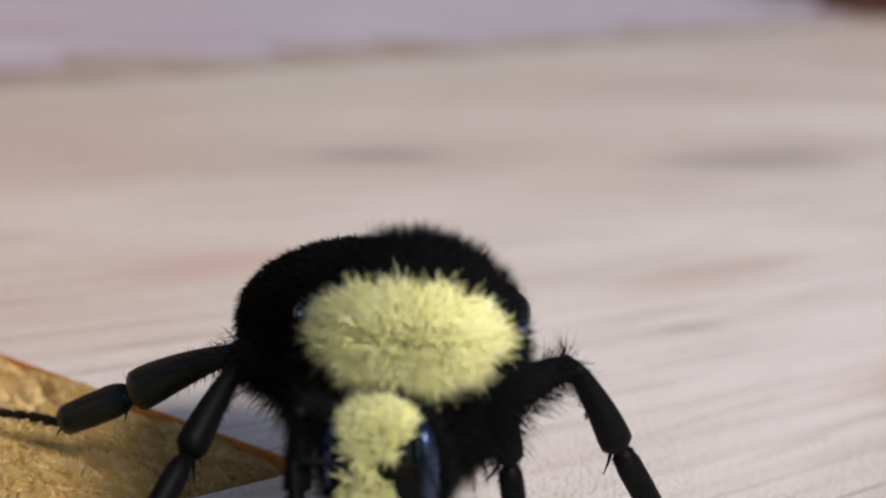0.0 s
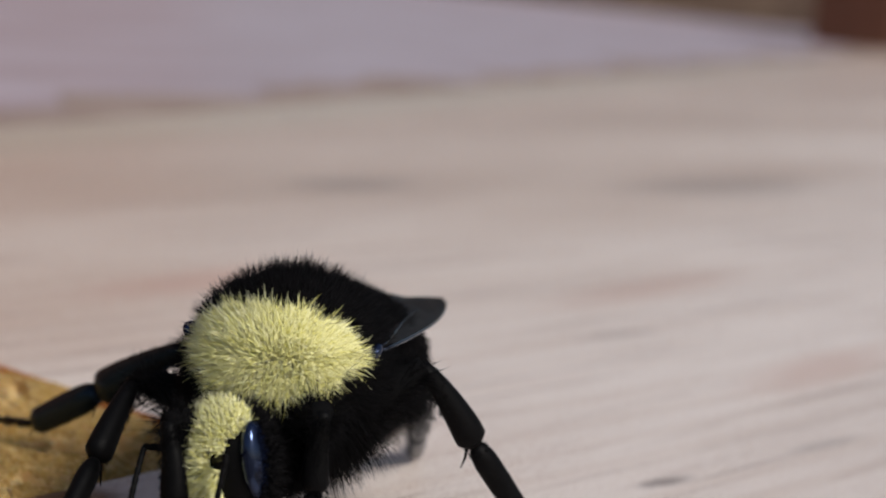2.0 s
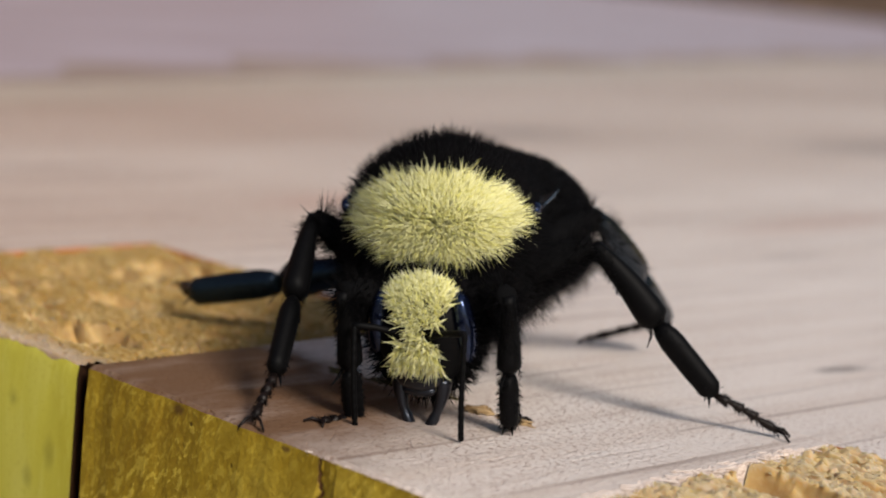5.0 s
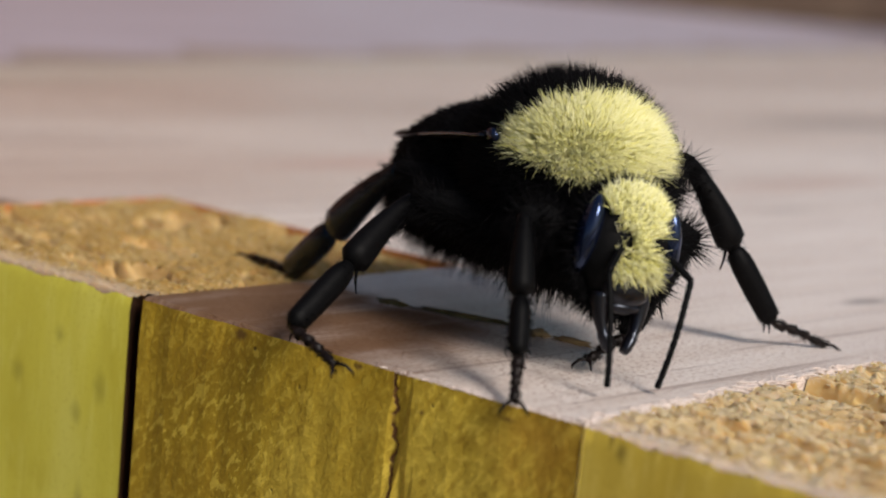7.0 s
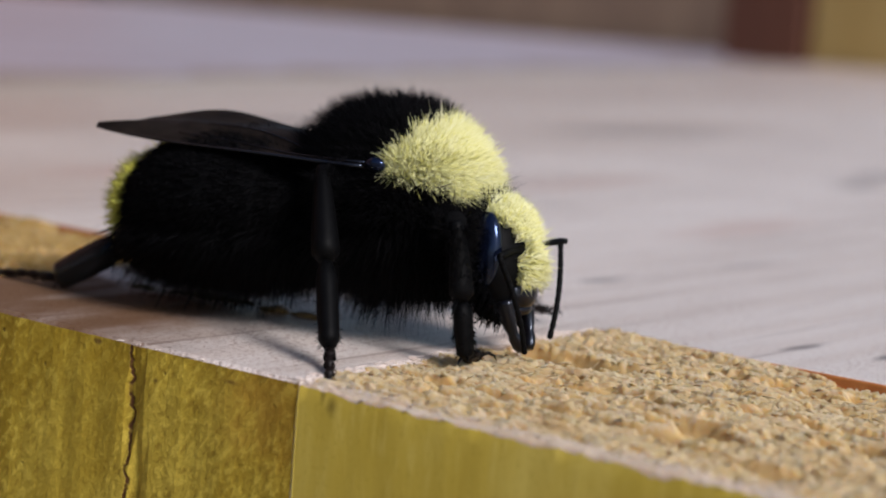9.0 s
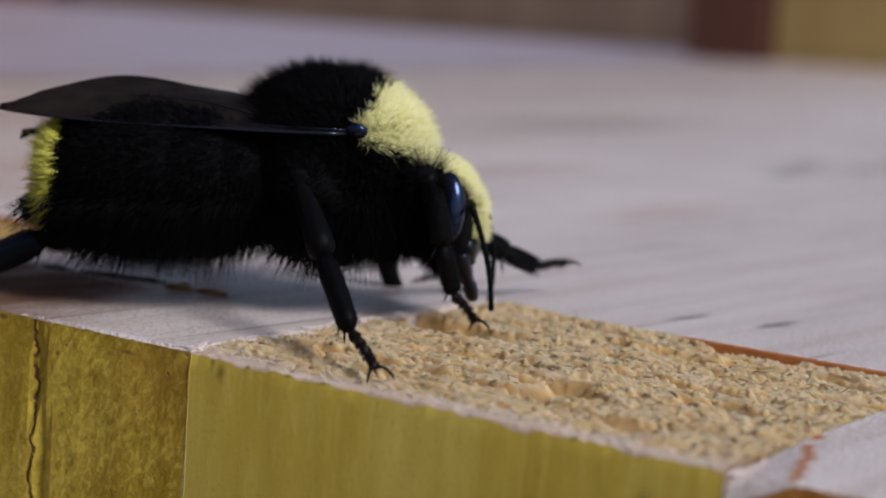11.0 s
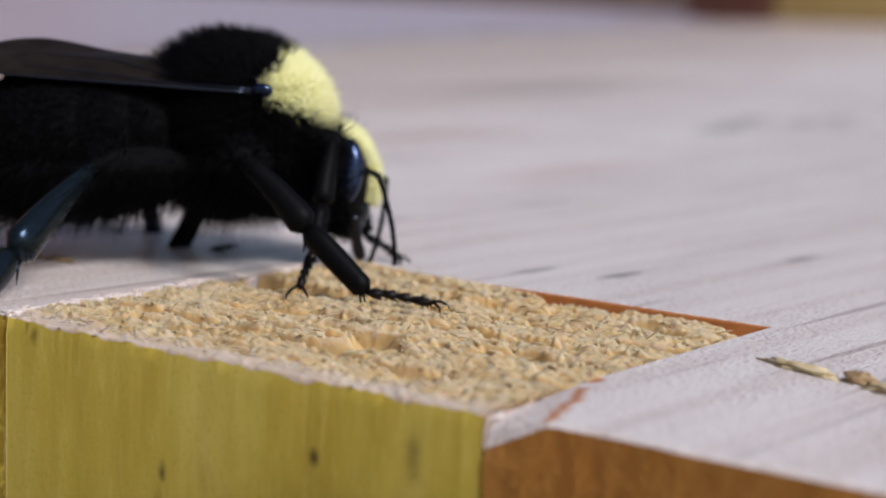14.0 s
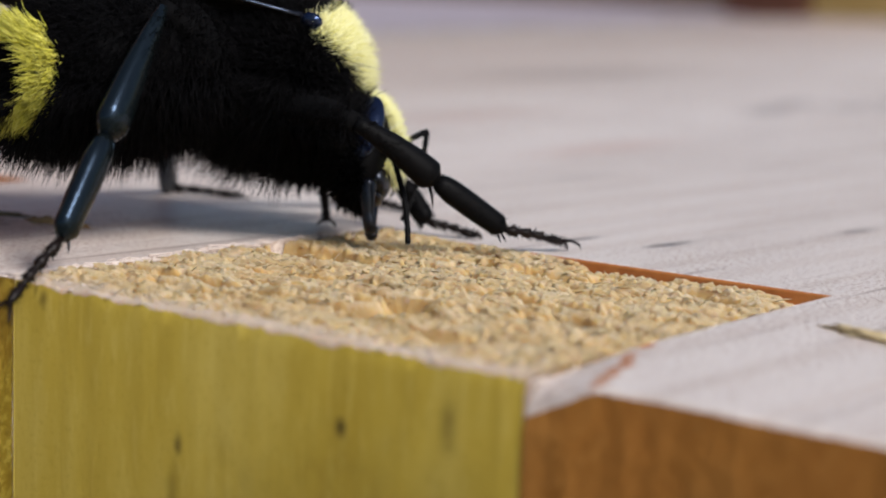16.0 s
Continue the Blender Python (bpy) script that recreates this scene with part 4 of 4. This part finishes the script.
BODY = [
    (0, -1.150, 1.201, 0.685, 2.5, 2.2, -54.0),
    (0.5, -1.044, 1.179, 0.674, 1.1, 6.9, -53.0),
    (1, -1.032, 1.161, 0.645, -0.5, 5.4, -60.0),
    (1.5, -0.959, 1.203, 0.621, -1.2, 2.5, -56.4),
    (2, -1.073, 0.940, 0.611, 0.9, -0.0, -63.2),
    (2.5, -1.047, 0.876, 0.583, 0.8, 3.3, -66.4),
    (3, -1.040, 0.848, 0.597, 1.2, 2.0, -63.9),
    (3.5, -1.050, 1.102, 0.555, 0.1, 0.6, -63.4),
    (6, -1.278, 0.847, 0.488, 8.2, 1.1, -45.3),
    (6.5, -1.200, 0.844, 0.437, 6.5, -3.0, -50.3),
    (7, -0.765, 0.850, 0.546, 1.4, -7.8, -27.5),
    (7.5, -0.588, 0.793, 0.455, -7.1, -8.4, -11.6),
    (8, -0.492, 0.863, 0.454, -6.0, -8.6, -5.3),
    (10.5, -0.229, 1.011, 0.480, 8.5, -9.6, 34.1),
    (11, -0.208, 1.061, 0.524, -0.1, -6.7, 37.9),
    (11.5, -0.167, 1.204, 0.532, -6.7, -5.4, 33.1),
    (12, -0.099, 1.292, 0.601, -10.3, 4.6, 28.2),
    (12.5, -0.139, 1.237, 0.491, -4.9, -5.1, 21.6),
    (13, -0.273, 1.349, 0.489, -2.7, -9.3, 38.3),
    (13.5, -0.175, 1.310, 0.480, -4.8, -6.2, 34.4),
    (14, -0.218, 1.491, 0.523, -2.4, -1.9, 42.0),
    (14.5, -0.169, 1.516, 0.538, -0.7, 2.6, 55.9),
    (15, -0.244, 1.512, 0.547, -8.8, 7.0, 51.5),
    (15.5, -0.187, 1.395, 0.620, -14.4, 6.7, 51.4),
    (16, -0.130, 1.390, 0.566, -18.4, 12.9, 43.6),
]
HEAD = [(0, 1, 0, -16), (0.5, 0, 2, -16), (1, 2, 1, -29), (1.5, 1, 2, -24), (2, 2, -1, -28), (2.5, 3, -3, -33), (3, 3, -3, -34), (3.5, 1, 9, -32), (6, -3, -1, 1), (6.5, -2, -6, 1), (7, -8, 1, 2), (7.5, -11, -2, 4), (8, 0, 1, 1), (10.5, -6, -9, -6), (11, -2, -4, -5), (11.5, -0, -2, -5), (12, 1, -1, -5), (12.5, 2, -6, -5), (13, 0, -3, -3), (13.5, 3, -8, -3), (14, 1, -2, 0), (14.5, 0, -2, 3), (15, -1, 6, 0), (15.5, -4, 7, -8), (16, -6, -7, -14)]
# the abdomen's tilt, tail down below zero, and its swing to the bee's right
TAIL = [(0, -4, 26), (0.5, -6, 26), (1, -5, 24), (1.5, -4, 22), (2, -3, 11), (2.5, -3, 6), (3, -3, 1), (3.5, -2, 0), (6, 2, -17), (6.5, 5, -15), (7, 6, -6), (7.5, 5, 1), (8, 4, 2), (10.5, 5, -1), (11, 5, -1), (11.5, 5, -1), (12, 5, -1), (12.5, 3, -1), (13, 1, -2), (13.5, 2, -3), (14, -2, -2), (14.5, -4, 2), (15, -11, 14), (15.5, -20, 26), (16, -21, 30)]
# where each foot stands, in seconds and centimetres
FEET = {
    "L1": [(0, -0.82, 1.63, 0.05), (0.5, -0.50, 1.13, 0.00), (1, -0.58, 1.01, 0.01), (1.5, -0.42, 1.02, 0.00), (2, -0.52, 0.67, -0.00), (2.5, -0.55, 0.56, 0.00), (3, -0.84, 0.87, 0.03), (3.5, -0.53, 0.63, -0.00), (6, -0.97, 1.25, -0.02), (6.5, -0.51, 0.62, -0.00), (7, -0.45, 0.60, 0.02), (7.5, -0.22, 0.95, -0.01), (8, -0.32, 1.46, -0.00), (10.5, 0.11, 2.30, 0.10), (11, 0.12, 2.34, 0.14), (11.5, 0.10, 2.43, 0.11), (12, 0.06, 2.51, 0.09), (12.5, 0.15, 2.39, 0.12), (13, 0.10, 2.48, 0.09), (13.5, 0.08, 2.53, 0.08), (14, 0.24, 2.05, 0.00), (14.5, 0.13, 2.13, 0.00), (15, 0.07, 2.12, 0.00), (15.5, 0.41, 2.06, 0.00), (16, 0.49, 2.00, 0.00)],
    "L2": [(0, -0.56, 2.33, 0.02), (0.5, -0.58, 2.33, 0.01), (1, -0.42, 2.11, 0.02), (1.5, -0.35, 2.13, 0.01), (2, -0.39, 1.94, 0.02), (2.5, -0.34, 1.95, 0.02), (3, -0.34, 1.84, 0.02), (3.5, -0.12, 1.76, 0.00), (6, -0.13, 1.78, 0.01), (6.5, -0.15, 1.83, 0.01), (7, -0.23, 1.93, -0.01), (7.5, -0.25, 1.94, -0.01), (8, -0.53, 2.38, -0.02), (10.5, -0.51, 1.92, -0.00), (11, -0.53, 2.19, -0.00), (11.5, -0.27, 2.15, -0.00), (12, -0.16, 2.24, -0.00), (12.5, -0.28, 2.10, -0.00), (13, -0.26, 2.14, -0.00), (13.5, -0.46, 1.69, -0.00), (14, -0.51, 1.73, -0.00), (14.5, -0.37, 1.90, -0.00), (15, -0.69, 2.17, -0.00), (15.5, -0.45, 1.88, -0.00), (16, -0.16, 2.42, -0.00)],
    "L3": [(0, -2.20, 2.80, 0.00), (0.5, -2.15, 2.80, 0.00), (1, -2.00, 2.80, 0.00), (1.5, -1.90, 2.80, 0.00), (2, -1.85, 2.70, 0.00), (2.5, -1.80, 2.60, 0.00), (3, -1.74, 2.55, 0.00), (3.5, -1.51, 2.60, 0.00), (6, -1.65, 2.20, 0.00), (6.5, -1.65, 2.20, 0.00), (7, -1.59, 2.10, 0.00), (7.5, -1.32, 2.00, 0.00), (8, -1.40, 2.00, 0.00), (10.5, -1.89, 2.09, 0.00), (11, -1.88, 2.07, 0.01), (11.5, -1.92, 2.00, 0.00), (12, -1.92, 1.95, 0.00), (12.5, -1.61, 1.90, -0.00), (13, -1.40, 1.89, -0.00), (13.5, -1.21, 1.78, -0.00), (14, -1.23, 1.73, -0.00), (14.5, -1.27, 1.58, -0.00), (15, -1.34, 1.60, -0.00), (15.5, -1.11, 2.08, -0.00), (16, -1.01, 2.18, -0.00)],
    "R1": [(0, -1.06, 0.59, -0.00), (0.5, -0.98, 0.60, -0.00), (1, -1.00, 0.52, -0.00), (1.5, -0.96, 0.59, -0.00), (2, -1.17, 0.35, -0.00), (2.5, -1.18, 0.26, -0.00), (3, -1.57, 0.45, -0.00), (3.5, -1.45, 0.65, 0.00), (6, -0.86, -0.01, -0.01), (6.5, -1.21, 0.23, -0.00), (7, -0.24, -0.05, -0.01), (7.5, -0.18, 0.29, 0.01), (8, -0.04, 0.67, -0.01), (10.5, 0.34, 1.30, -0.00), (11, 0.34, 1.31, -0.00), (11.5, 0.37, 1.28, -0.00), (12, 0.36, 1.33, -0.00), (12.5, 0.41, 1.21, 0.00), (13, 0.34, 1.33, 0.00), (13.5, 0.36, 1.30, -0.00), (14, 0.49, 1.05, 0.01), (14.5, 0.31, 1.35, -0.00), (15, 0.43, 1.23, -0.00), (15.5, -0.08, 1.67, -0.00), (16, -0.16, 1.81, -0.00)],
    "R2": [(0, -1.54, 0.19, 0.01), (0.5, -1.96, 0.23, 0.01), (1, -1.85, 0.03, 0.01), (1.5, -1.21, 0.33, 0.01), (2, -1.31, -0.08, 0.02), (2.5, -1.37, -0.02, 0.01), (3, -1.36, -0.04, 0.02), (3.5, -1.23, 0.08, -0.00), (6, -1.12, -0.04, 0.01), (6.5, -1.08, -0.08, 0.01), (7, -0.86, -0.22, 0.00), (7.5, -0.15, -0.08, -0.12), (8, -0.16, -0.10, -0.09), (10.5, 0.46, 0.32, -0.03), (11, 0.75, 0.12, 0.02), (11.5, 0.75, 0.13, 0.01), (12, 0.73, 0.17, 0.01), (12.5, 0.75, 0.18, 0.01), (13, 0.70, 1.62, -0.01), (13.5, 0.73, 1.59, -0.01), (14, 1.04, 1.22, 0.01), (14.5, 0.68, 1.59, -0.01), (15, 0.85, 2.18, 0.00), (15.5, 0.92, 2.03, 0.02), (16, 0.92, 2.01, 0.02)],
    "R3": [(0, -3.20, 1.12, 0.06), (0.5, -3.07, 1.08, 0.07), (1, -3.24, 1.09, 0.09), (1.5, -3.24, 1.19, 0.09), (2, -3.05, 1.01, 0.04), (2.5, -3.34, 1.30, 0.08), (3, -3.09, 0.99, 0.13), (3.5, -2.93, 1.06, 0.09), (6, -2.93, 1.07, 0.07), (6.5, -3.13, 1.21, 0.05), (7, -2.68, 1.04, -0.01), (7.5, -2.46, 0.85, -0.02), (8, -2.33, 0.73, -0.01), (10.5, -1.95, 0.23, 0.01), (11, -1.86, 0.10, 0.01), (11.5, -2.08, -0.04, 0.02), (12, -1.42, 0.29, -0.02), (12.5, -1.55, 0.44, 0.00), (13, -1.29, 0.30, 0.00), (13.5, -0.90, 0.20, 0.00), (14, -0.46, 0.08, 0.00), (14.5, -0.11, -0.32, 0.01), (15, -0.32, 0.04, 0.00), (15.5, 0.25, -0.30, -0.11), (16, 0.24, -0.24, -0.07)],
}

# the way in which each femur points, in seconds and the bee's own directions
KNEES = {
    "L1": [(0, -0.07, -0.07, 1.00), (0.5, 0.11, 0.18, 0.98), (1, 0.22, 0.36, 0.91), (1.5, 0.42, 0.40, 0.81), (2, 0.58, 0.41, 0.71), (2.5, 0.61, 0.44, 0.66), (3, 0.66, 0.45, 0.60), (3.5, 0.81, 0.34, 0.47), (6, 0.75, 0.52, 0.42), (6.5, 0.66, 0.51, 0.55), (7, -0.35, 0.80, 0.10), (7.5, -0.58, 0.81, -0.10), (8, -0.40, 0.92, -0.01), (10.5, 0.50, 0.60, 0.63), (11, 0.51, 0.58, 0.64), (11.5, 0.52, 0.57, 0.64), (12, 0.53, 0.56, 0.64), (12.5, 0.53, 0.55, 0.64), (13, 0.53, 0.55, 0.64), (13.5, 0.54, 0.54, 0.65), (14, 0.54, 0.54, 0.65), (14.5, 0.54, 0.54, 0.65), (15, 0.54, 0.54, 0.65), (15.5, 0.54, 0.54, 0.65), (16, 0.54, 0.54, 0.65)],
    "L2": [(0, -0.38, 0.63, 0.68), (0.5, -0.43, 0.58, 0.69), (1, -0.41, 0.56, 0.72), (1.5, -0.28, 0.59, 0.76), (2, -0.34, 0.50, 0.80), (2.5, -0.32, 0.48, 0.82), (3, -0.33, 0.47, 0.81), (3.5, -0.23, 0.53, 0.82), (6, -0.02, 0.71, 0.70), (6.5, -0.02, 0.71, 0.70), (7, -0.16, 0.70, 0.69), (7.5, 0.17, 0.47, 0.87), (8, 0.51, 0.68, 0.52), (10.5, 0.03, 0.87, 0.48), (11, 0.02, 0.88, 0.48), (11.5, 0.01, 0.88, 0.48), (12, 0.00, 0.88, 0.48), (12.5, -0.00, 0.88, 0.48), (13, -0.00, 0.88, 0.48), (13.5, -0.01, 0.88, 0.48), (14, -0.01, 0.88, 0.48), (14.5, -0.01, 0.88, 0.48), (15, -0.01, 0.88, 0.48), (15.5, -0.01, 0.88, 0.48), (16, -0.01, 0.88, 0.48)],
    "L3": [(0, -0.54, 0.73, 0.42), (0.5, -0.54, 0.73, 0.43), (1, -0.54, 0.73, 0.43), (1.5, -0.54, 0.73, 0.43), (2, -0.54, 0.73, 0.43), (2.5, -0.54, 0.73, 0.43), (3, -0.54, 0.73, 0.43), (3.5, -0.54, 0.73, 0.42), (6, -0.54, 0.73, 0.42), (6.5, -0.54, 0.73, 0.43), (7, -0.54, 0.73, 0.43), (7.5, -0.54, 0.73, 0.43), (8, -0.54, 0.73, 0.42), (10.5, -0.52, 0.74, 0.43), (11, -0.50, 0.75, 0.43), (11.5, -0.46, 0.77, 0.44), (12, -0.39, 0.81, 0.44), (12.5, -0.47, 0.77, 0.44), (13, -0.51, 0.75, 0.43), (13.5, -0.52, 0.74, 0.43), (14, -0.53, 0.73, 0.43), (14.5, -0.53, 0.73, 0.43), (15, -0.54, 0.73, 0.43), (15.5, -0.54, 0.73, 0.43), (16, -0.54, 0.73, 0.42)],
    "R1": [(0, 0.64, -0.50, 0.59), (0.5, 0.65, -0.49, 0.58), (1, 0.68, -0.47, 0.56), (1.5, 0.73, -0.44, 0.52), (2, 0.80, -0.39, 0.45), (2.5, 0.89, -0.31, 0.34), (3, 0.97, -0.16, 0.15), (3.5, 0.99, 0.07, -0.14), (6, 0.28, -0.72, 0.64), (6.5, 0.27, -0.63, 0.73), (7, 0.42, -0.68, 0.60), (7.5, 0.61, -0.65, 0.46), (8, 0.48, -0.67, 0.57), (10.5, 0.45, -0.77, 0.46), (11, 0.28, -0.72, 0.63), (11.5, 0.25, -0.75, 0.61), (12, 0.35, -0.77, 0.53), (12.5, 0.41, -0.83, 0.38), (13, 0.39, -0.75, 0.53), (13.5, 0.42, -0.72, 0.55), (14, 0.38, -0.68, 0.63), (14.5, -0.38, -0.55, 0.74), (15, -0.58, -0.47, 0.67), (15.5, -0.36, -0.55, 0.75), (16, -0.25, -0.58, 0.78)],
    "R2": [(0, -0.44, -0.83, 0.33), (0.5, -0.47, -0.85, 0.26), (1, -0.21, -0.82, 0.54), (1.5, -0.59, -0.76, 0.27), (2, -0.39, -0.83, 0.39), (2.5, -0.29, -0.77, 0.56), (3, -0.35, -0.71, 0.62), (3.5, -0.36, -0.76, 0.53), (6, -0.32, -0.48, 0.81), (6.5, -0.32, -0.44, 0.84), (7, -0.50, -0.81, 0.31), (7.5, -0.21, -0.40, 0.88), (8, -0.30, -0.32, 0.90), (10.5, -0.40, -0.50, 0.76), (11, -0.50, -0.48, 0.72), (11.5, -0.48, -0.50, 0.72), (12, -0.45, -0.50, 0.72), (12.5, -0.40, -0.60, 0.66), (13, -0.13, -0.97, 0.20), (13.5, 0.13, -0.98, 0.12), (14, -0.05, -0.97, 0.25), (14.5, 0.33, 0.94, -0.02), (15, 0.53, -0.85, 0.05), (15.5, 0.34, -0.94, 0.02), (16, 0.29, -0.96, 0.03)],
    "R3": [(0, -0.52, -0.85, 0.12), (0.5, -0.34, -0.94, 0.09), (1, -0.48, -0.86, 0.16), (1.5, -0.58, -0.78, 0.21), (2, -0.69, -0.68, 0.24), (2.5, -0.75, -0.65, 0.13), (3, -0.82, -0.57, -0.02), (3.5, -0.88, -0.35, -0.33), (6, -0.98, 0.20, 0.04), (6.5, -1.00, 0.01, 0.09), (7, -0.77, -0.49, 0.41), (7.5, -0.62, -0.58, 0.53), (8, -0.58, -0.60, 0.55), (10.5, -0.53, -0.38, 0.76), (11, -0.52, -0.45, 0.72), (11.5, -0.52, -0.60, 0.61), (12, -0.48, -0.70, 0.52), (12.5, -0.47, -0.69, 0.56), (13, -0.57, -0.71, 0.40), (13.5, -0.67, -0.70, 0.25), (14, -0.75, -0.65, 0.07), (14.5, -0.82, -0.55, -0.15), (15, -0.80, -0.58, -0.16), (15.5, -0.48, -0.80, 0.37), (16, -0.50, -0.78, 0.37)],
}
# how each wing lies: seconds, roll, lift of the tip and swing from the body's line, in degrees
WINGS = {
    "L": [(0, -14, -6, 5), (1, -14, -5, 4), (2.5, -14, -1, 1.5), (7, -14, -1, 0), (7.5, -14, 5, 0), (8, -14, 5, 0), (10.5, -14, 4, 0), (11.5, -14, -1, 0), (16, -14, -1, 0)],
    "R": [(0, 13, -6, -4), (1, 13, -5, -5), (2.5, 13, -1, -6), (6.5, 13, 1, -6), (7, 13, 2, -6), (7.5, 18, 9, -8), (8, 18, 9, -8), (10.5, 22, 8, -8), (11.5, 32, 6, -8), (12.5, 34, 5, -8), (13.5, 30, 6, -7), (14.5, 22, 5, -7), (15, 18, 2, -6), (15.5, 12, -1, -2), (16, 12, -2, 0)],
}
# the ways in which each scape and flagellum point, in seconds and the head's own directions
ANTENNAE = {
    "L": [(0, 0.5, 0.8, 0.3, 0.1, 0.0, -1.0), (5, 0.5, 0.8, 0.3, 0.1, 0.0, -1.0), (6, 0.22, 0.86, 0.48, -0.03, -0.08, -1.0), (6.5, 0.22, 0.96, 0.18, 0.4, 0.07, -0.92), (7, 0.63, 0.57, -0.53, 0.0, -0.2, -0.98), (7.5, 0.1, 0.98, 0.16, -0.1, -0.11, -0.98), (8, 0.1, 0.93, 0.37, 0.0, -0.38, -0.93), (10.5, 0.34, 0.81, -0.47, -0.15, -0.18, -0.96), (11, 0.28, 0.87, -0.4, -0.15, 0.3, -0.92), (11.5, 0.45, 0.89, -0.07, -0.08, -0.1, -0.99), (12, 0.4, 0.4, -0.8, 0.07, -0.7, -0.7), (13, 0.64, 0.58, -0.5, -0.25, -0.2, -0.93), (13.5, 0.61, 0.76, -0.21, -0.24, -0.21, -0.94), (14, 0.53, 0.79, -0.32, -0.28, -0.2, -0.92), (14.5, 0.66, 0.74, 0.14, -0.28, -0.1, -0.94), (16, 0.66, 0.37, 0.65, -0.2, 0.08, -0.97)],
    "R": [(0, 0.4, -0.85, 0.1, 0.1, 0.2, -0.97), (3.5, 0.6, -0.7, 0.1, 0.3, 0.06, -0.95), (6, 0.2, -0.94, 0.3, 0.01, 0.04, -1.0), (6.5, 0.54, -0.71, -0.45, 0.09, 0.53, -0.84), (7, 0.56, -0.57, -0.61, 0.18, 0.03, -0.98), (7.5, 0.25, -0.6, -0.75, 0.5, -0.23, -0.82), (8, 0.05, -0.98, -0.05, 0.0, 0.35, -0.93), (11.5, 0.1, -0.97, -0.15, 0.02, 0.07, -1.0), (12.5, 0.69, -0.6, 0.41, 0.17, 0.09, -0.98), (13.5, 0.3, -0.9, 0.1, 0.1, 0.1, -1.0), (16, 0.1, -0.8, -0.5, 0.24, 0.0, -0.97)],
}


def motions():
    walk(BEE, [(t, pose(x * CM, y * CM, z * CM, rx, ry, rz)) for t, x, y, z, rx, ry, rz in BODY])
    walk(BEE_HEAD, [(t, pose(2.37 * MM, 0, -0.81 * MM, rx, ry, rz)) for t, rx, ry, rz in HEAD])
    hinge = Vector((-2.2 * MM, 0, 0.3 * MM))
    walk(BEE_TAIL, [(t, Matrix.Translation(hinge) @ pose(0, 0, 0, 0, a, b) @ Matrix.Translation(-hinge)) for t, a, b in TAIL])
    up = Vector((0, 0, 1))
    for side, wing in BEE_WINGS.items():
        y = 3.05 if side == "L" else -3.05
        walk(wing, [(t, pose(0.4 * MM, y * MM, 2.1 * MM, rx, ry, rz)) for t, rx, ry, rz in WINGS[side]])
    for side, (scape, flagellum) in FEELERS.items():
        base = Vector((2.45, 0.45 if side == "L" else -0.45, -0.35))
        rows = [(row[0], Vector(row[1:4]).normalized(), Vector(row[4:7]).normalized()) for row in ANTENNAE[side]]
        walk(scape, [(t, along(base * MM, (base + a) * MM, up)) for t, a, b in rows])
        walk(flagellum, [(t, along((base + a * 1.7) * MM, (base + a * 1.7 + b) * MM, Vector((1, 0, 0)))) for t, a, b in rows])
    times = [q * 0.25 for q in range(65)]
    for name, (hip, lengths) in LEGS.items():
        rows = [[] for _ in range(4)]
        for t in times:
            scene.frame_set(frame(t))
            back = BEE.matrix_world.inverted()
            foot = back @ (step(FEET[name], t) * CM + Vector((0, 0, 0.15 * MM)))
            pts = chain(Vector(hip), foot / MM, lengths, Vector(between(KNEES[name], t)))
            for i in range(4):
                rows[i].append((t, along(pts[i] * MM, pts[i + 1] * MM, Vector((0, 0, 1)))))
        for seg, mine in zip(BEE_LEGS[name], rows):
            walk(seg, mine)
    scene.frame_set(1)


motions()
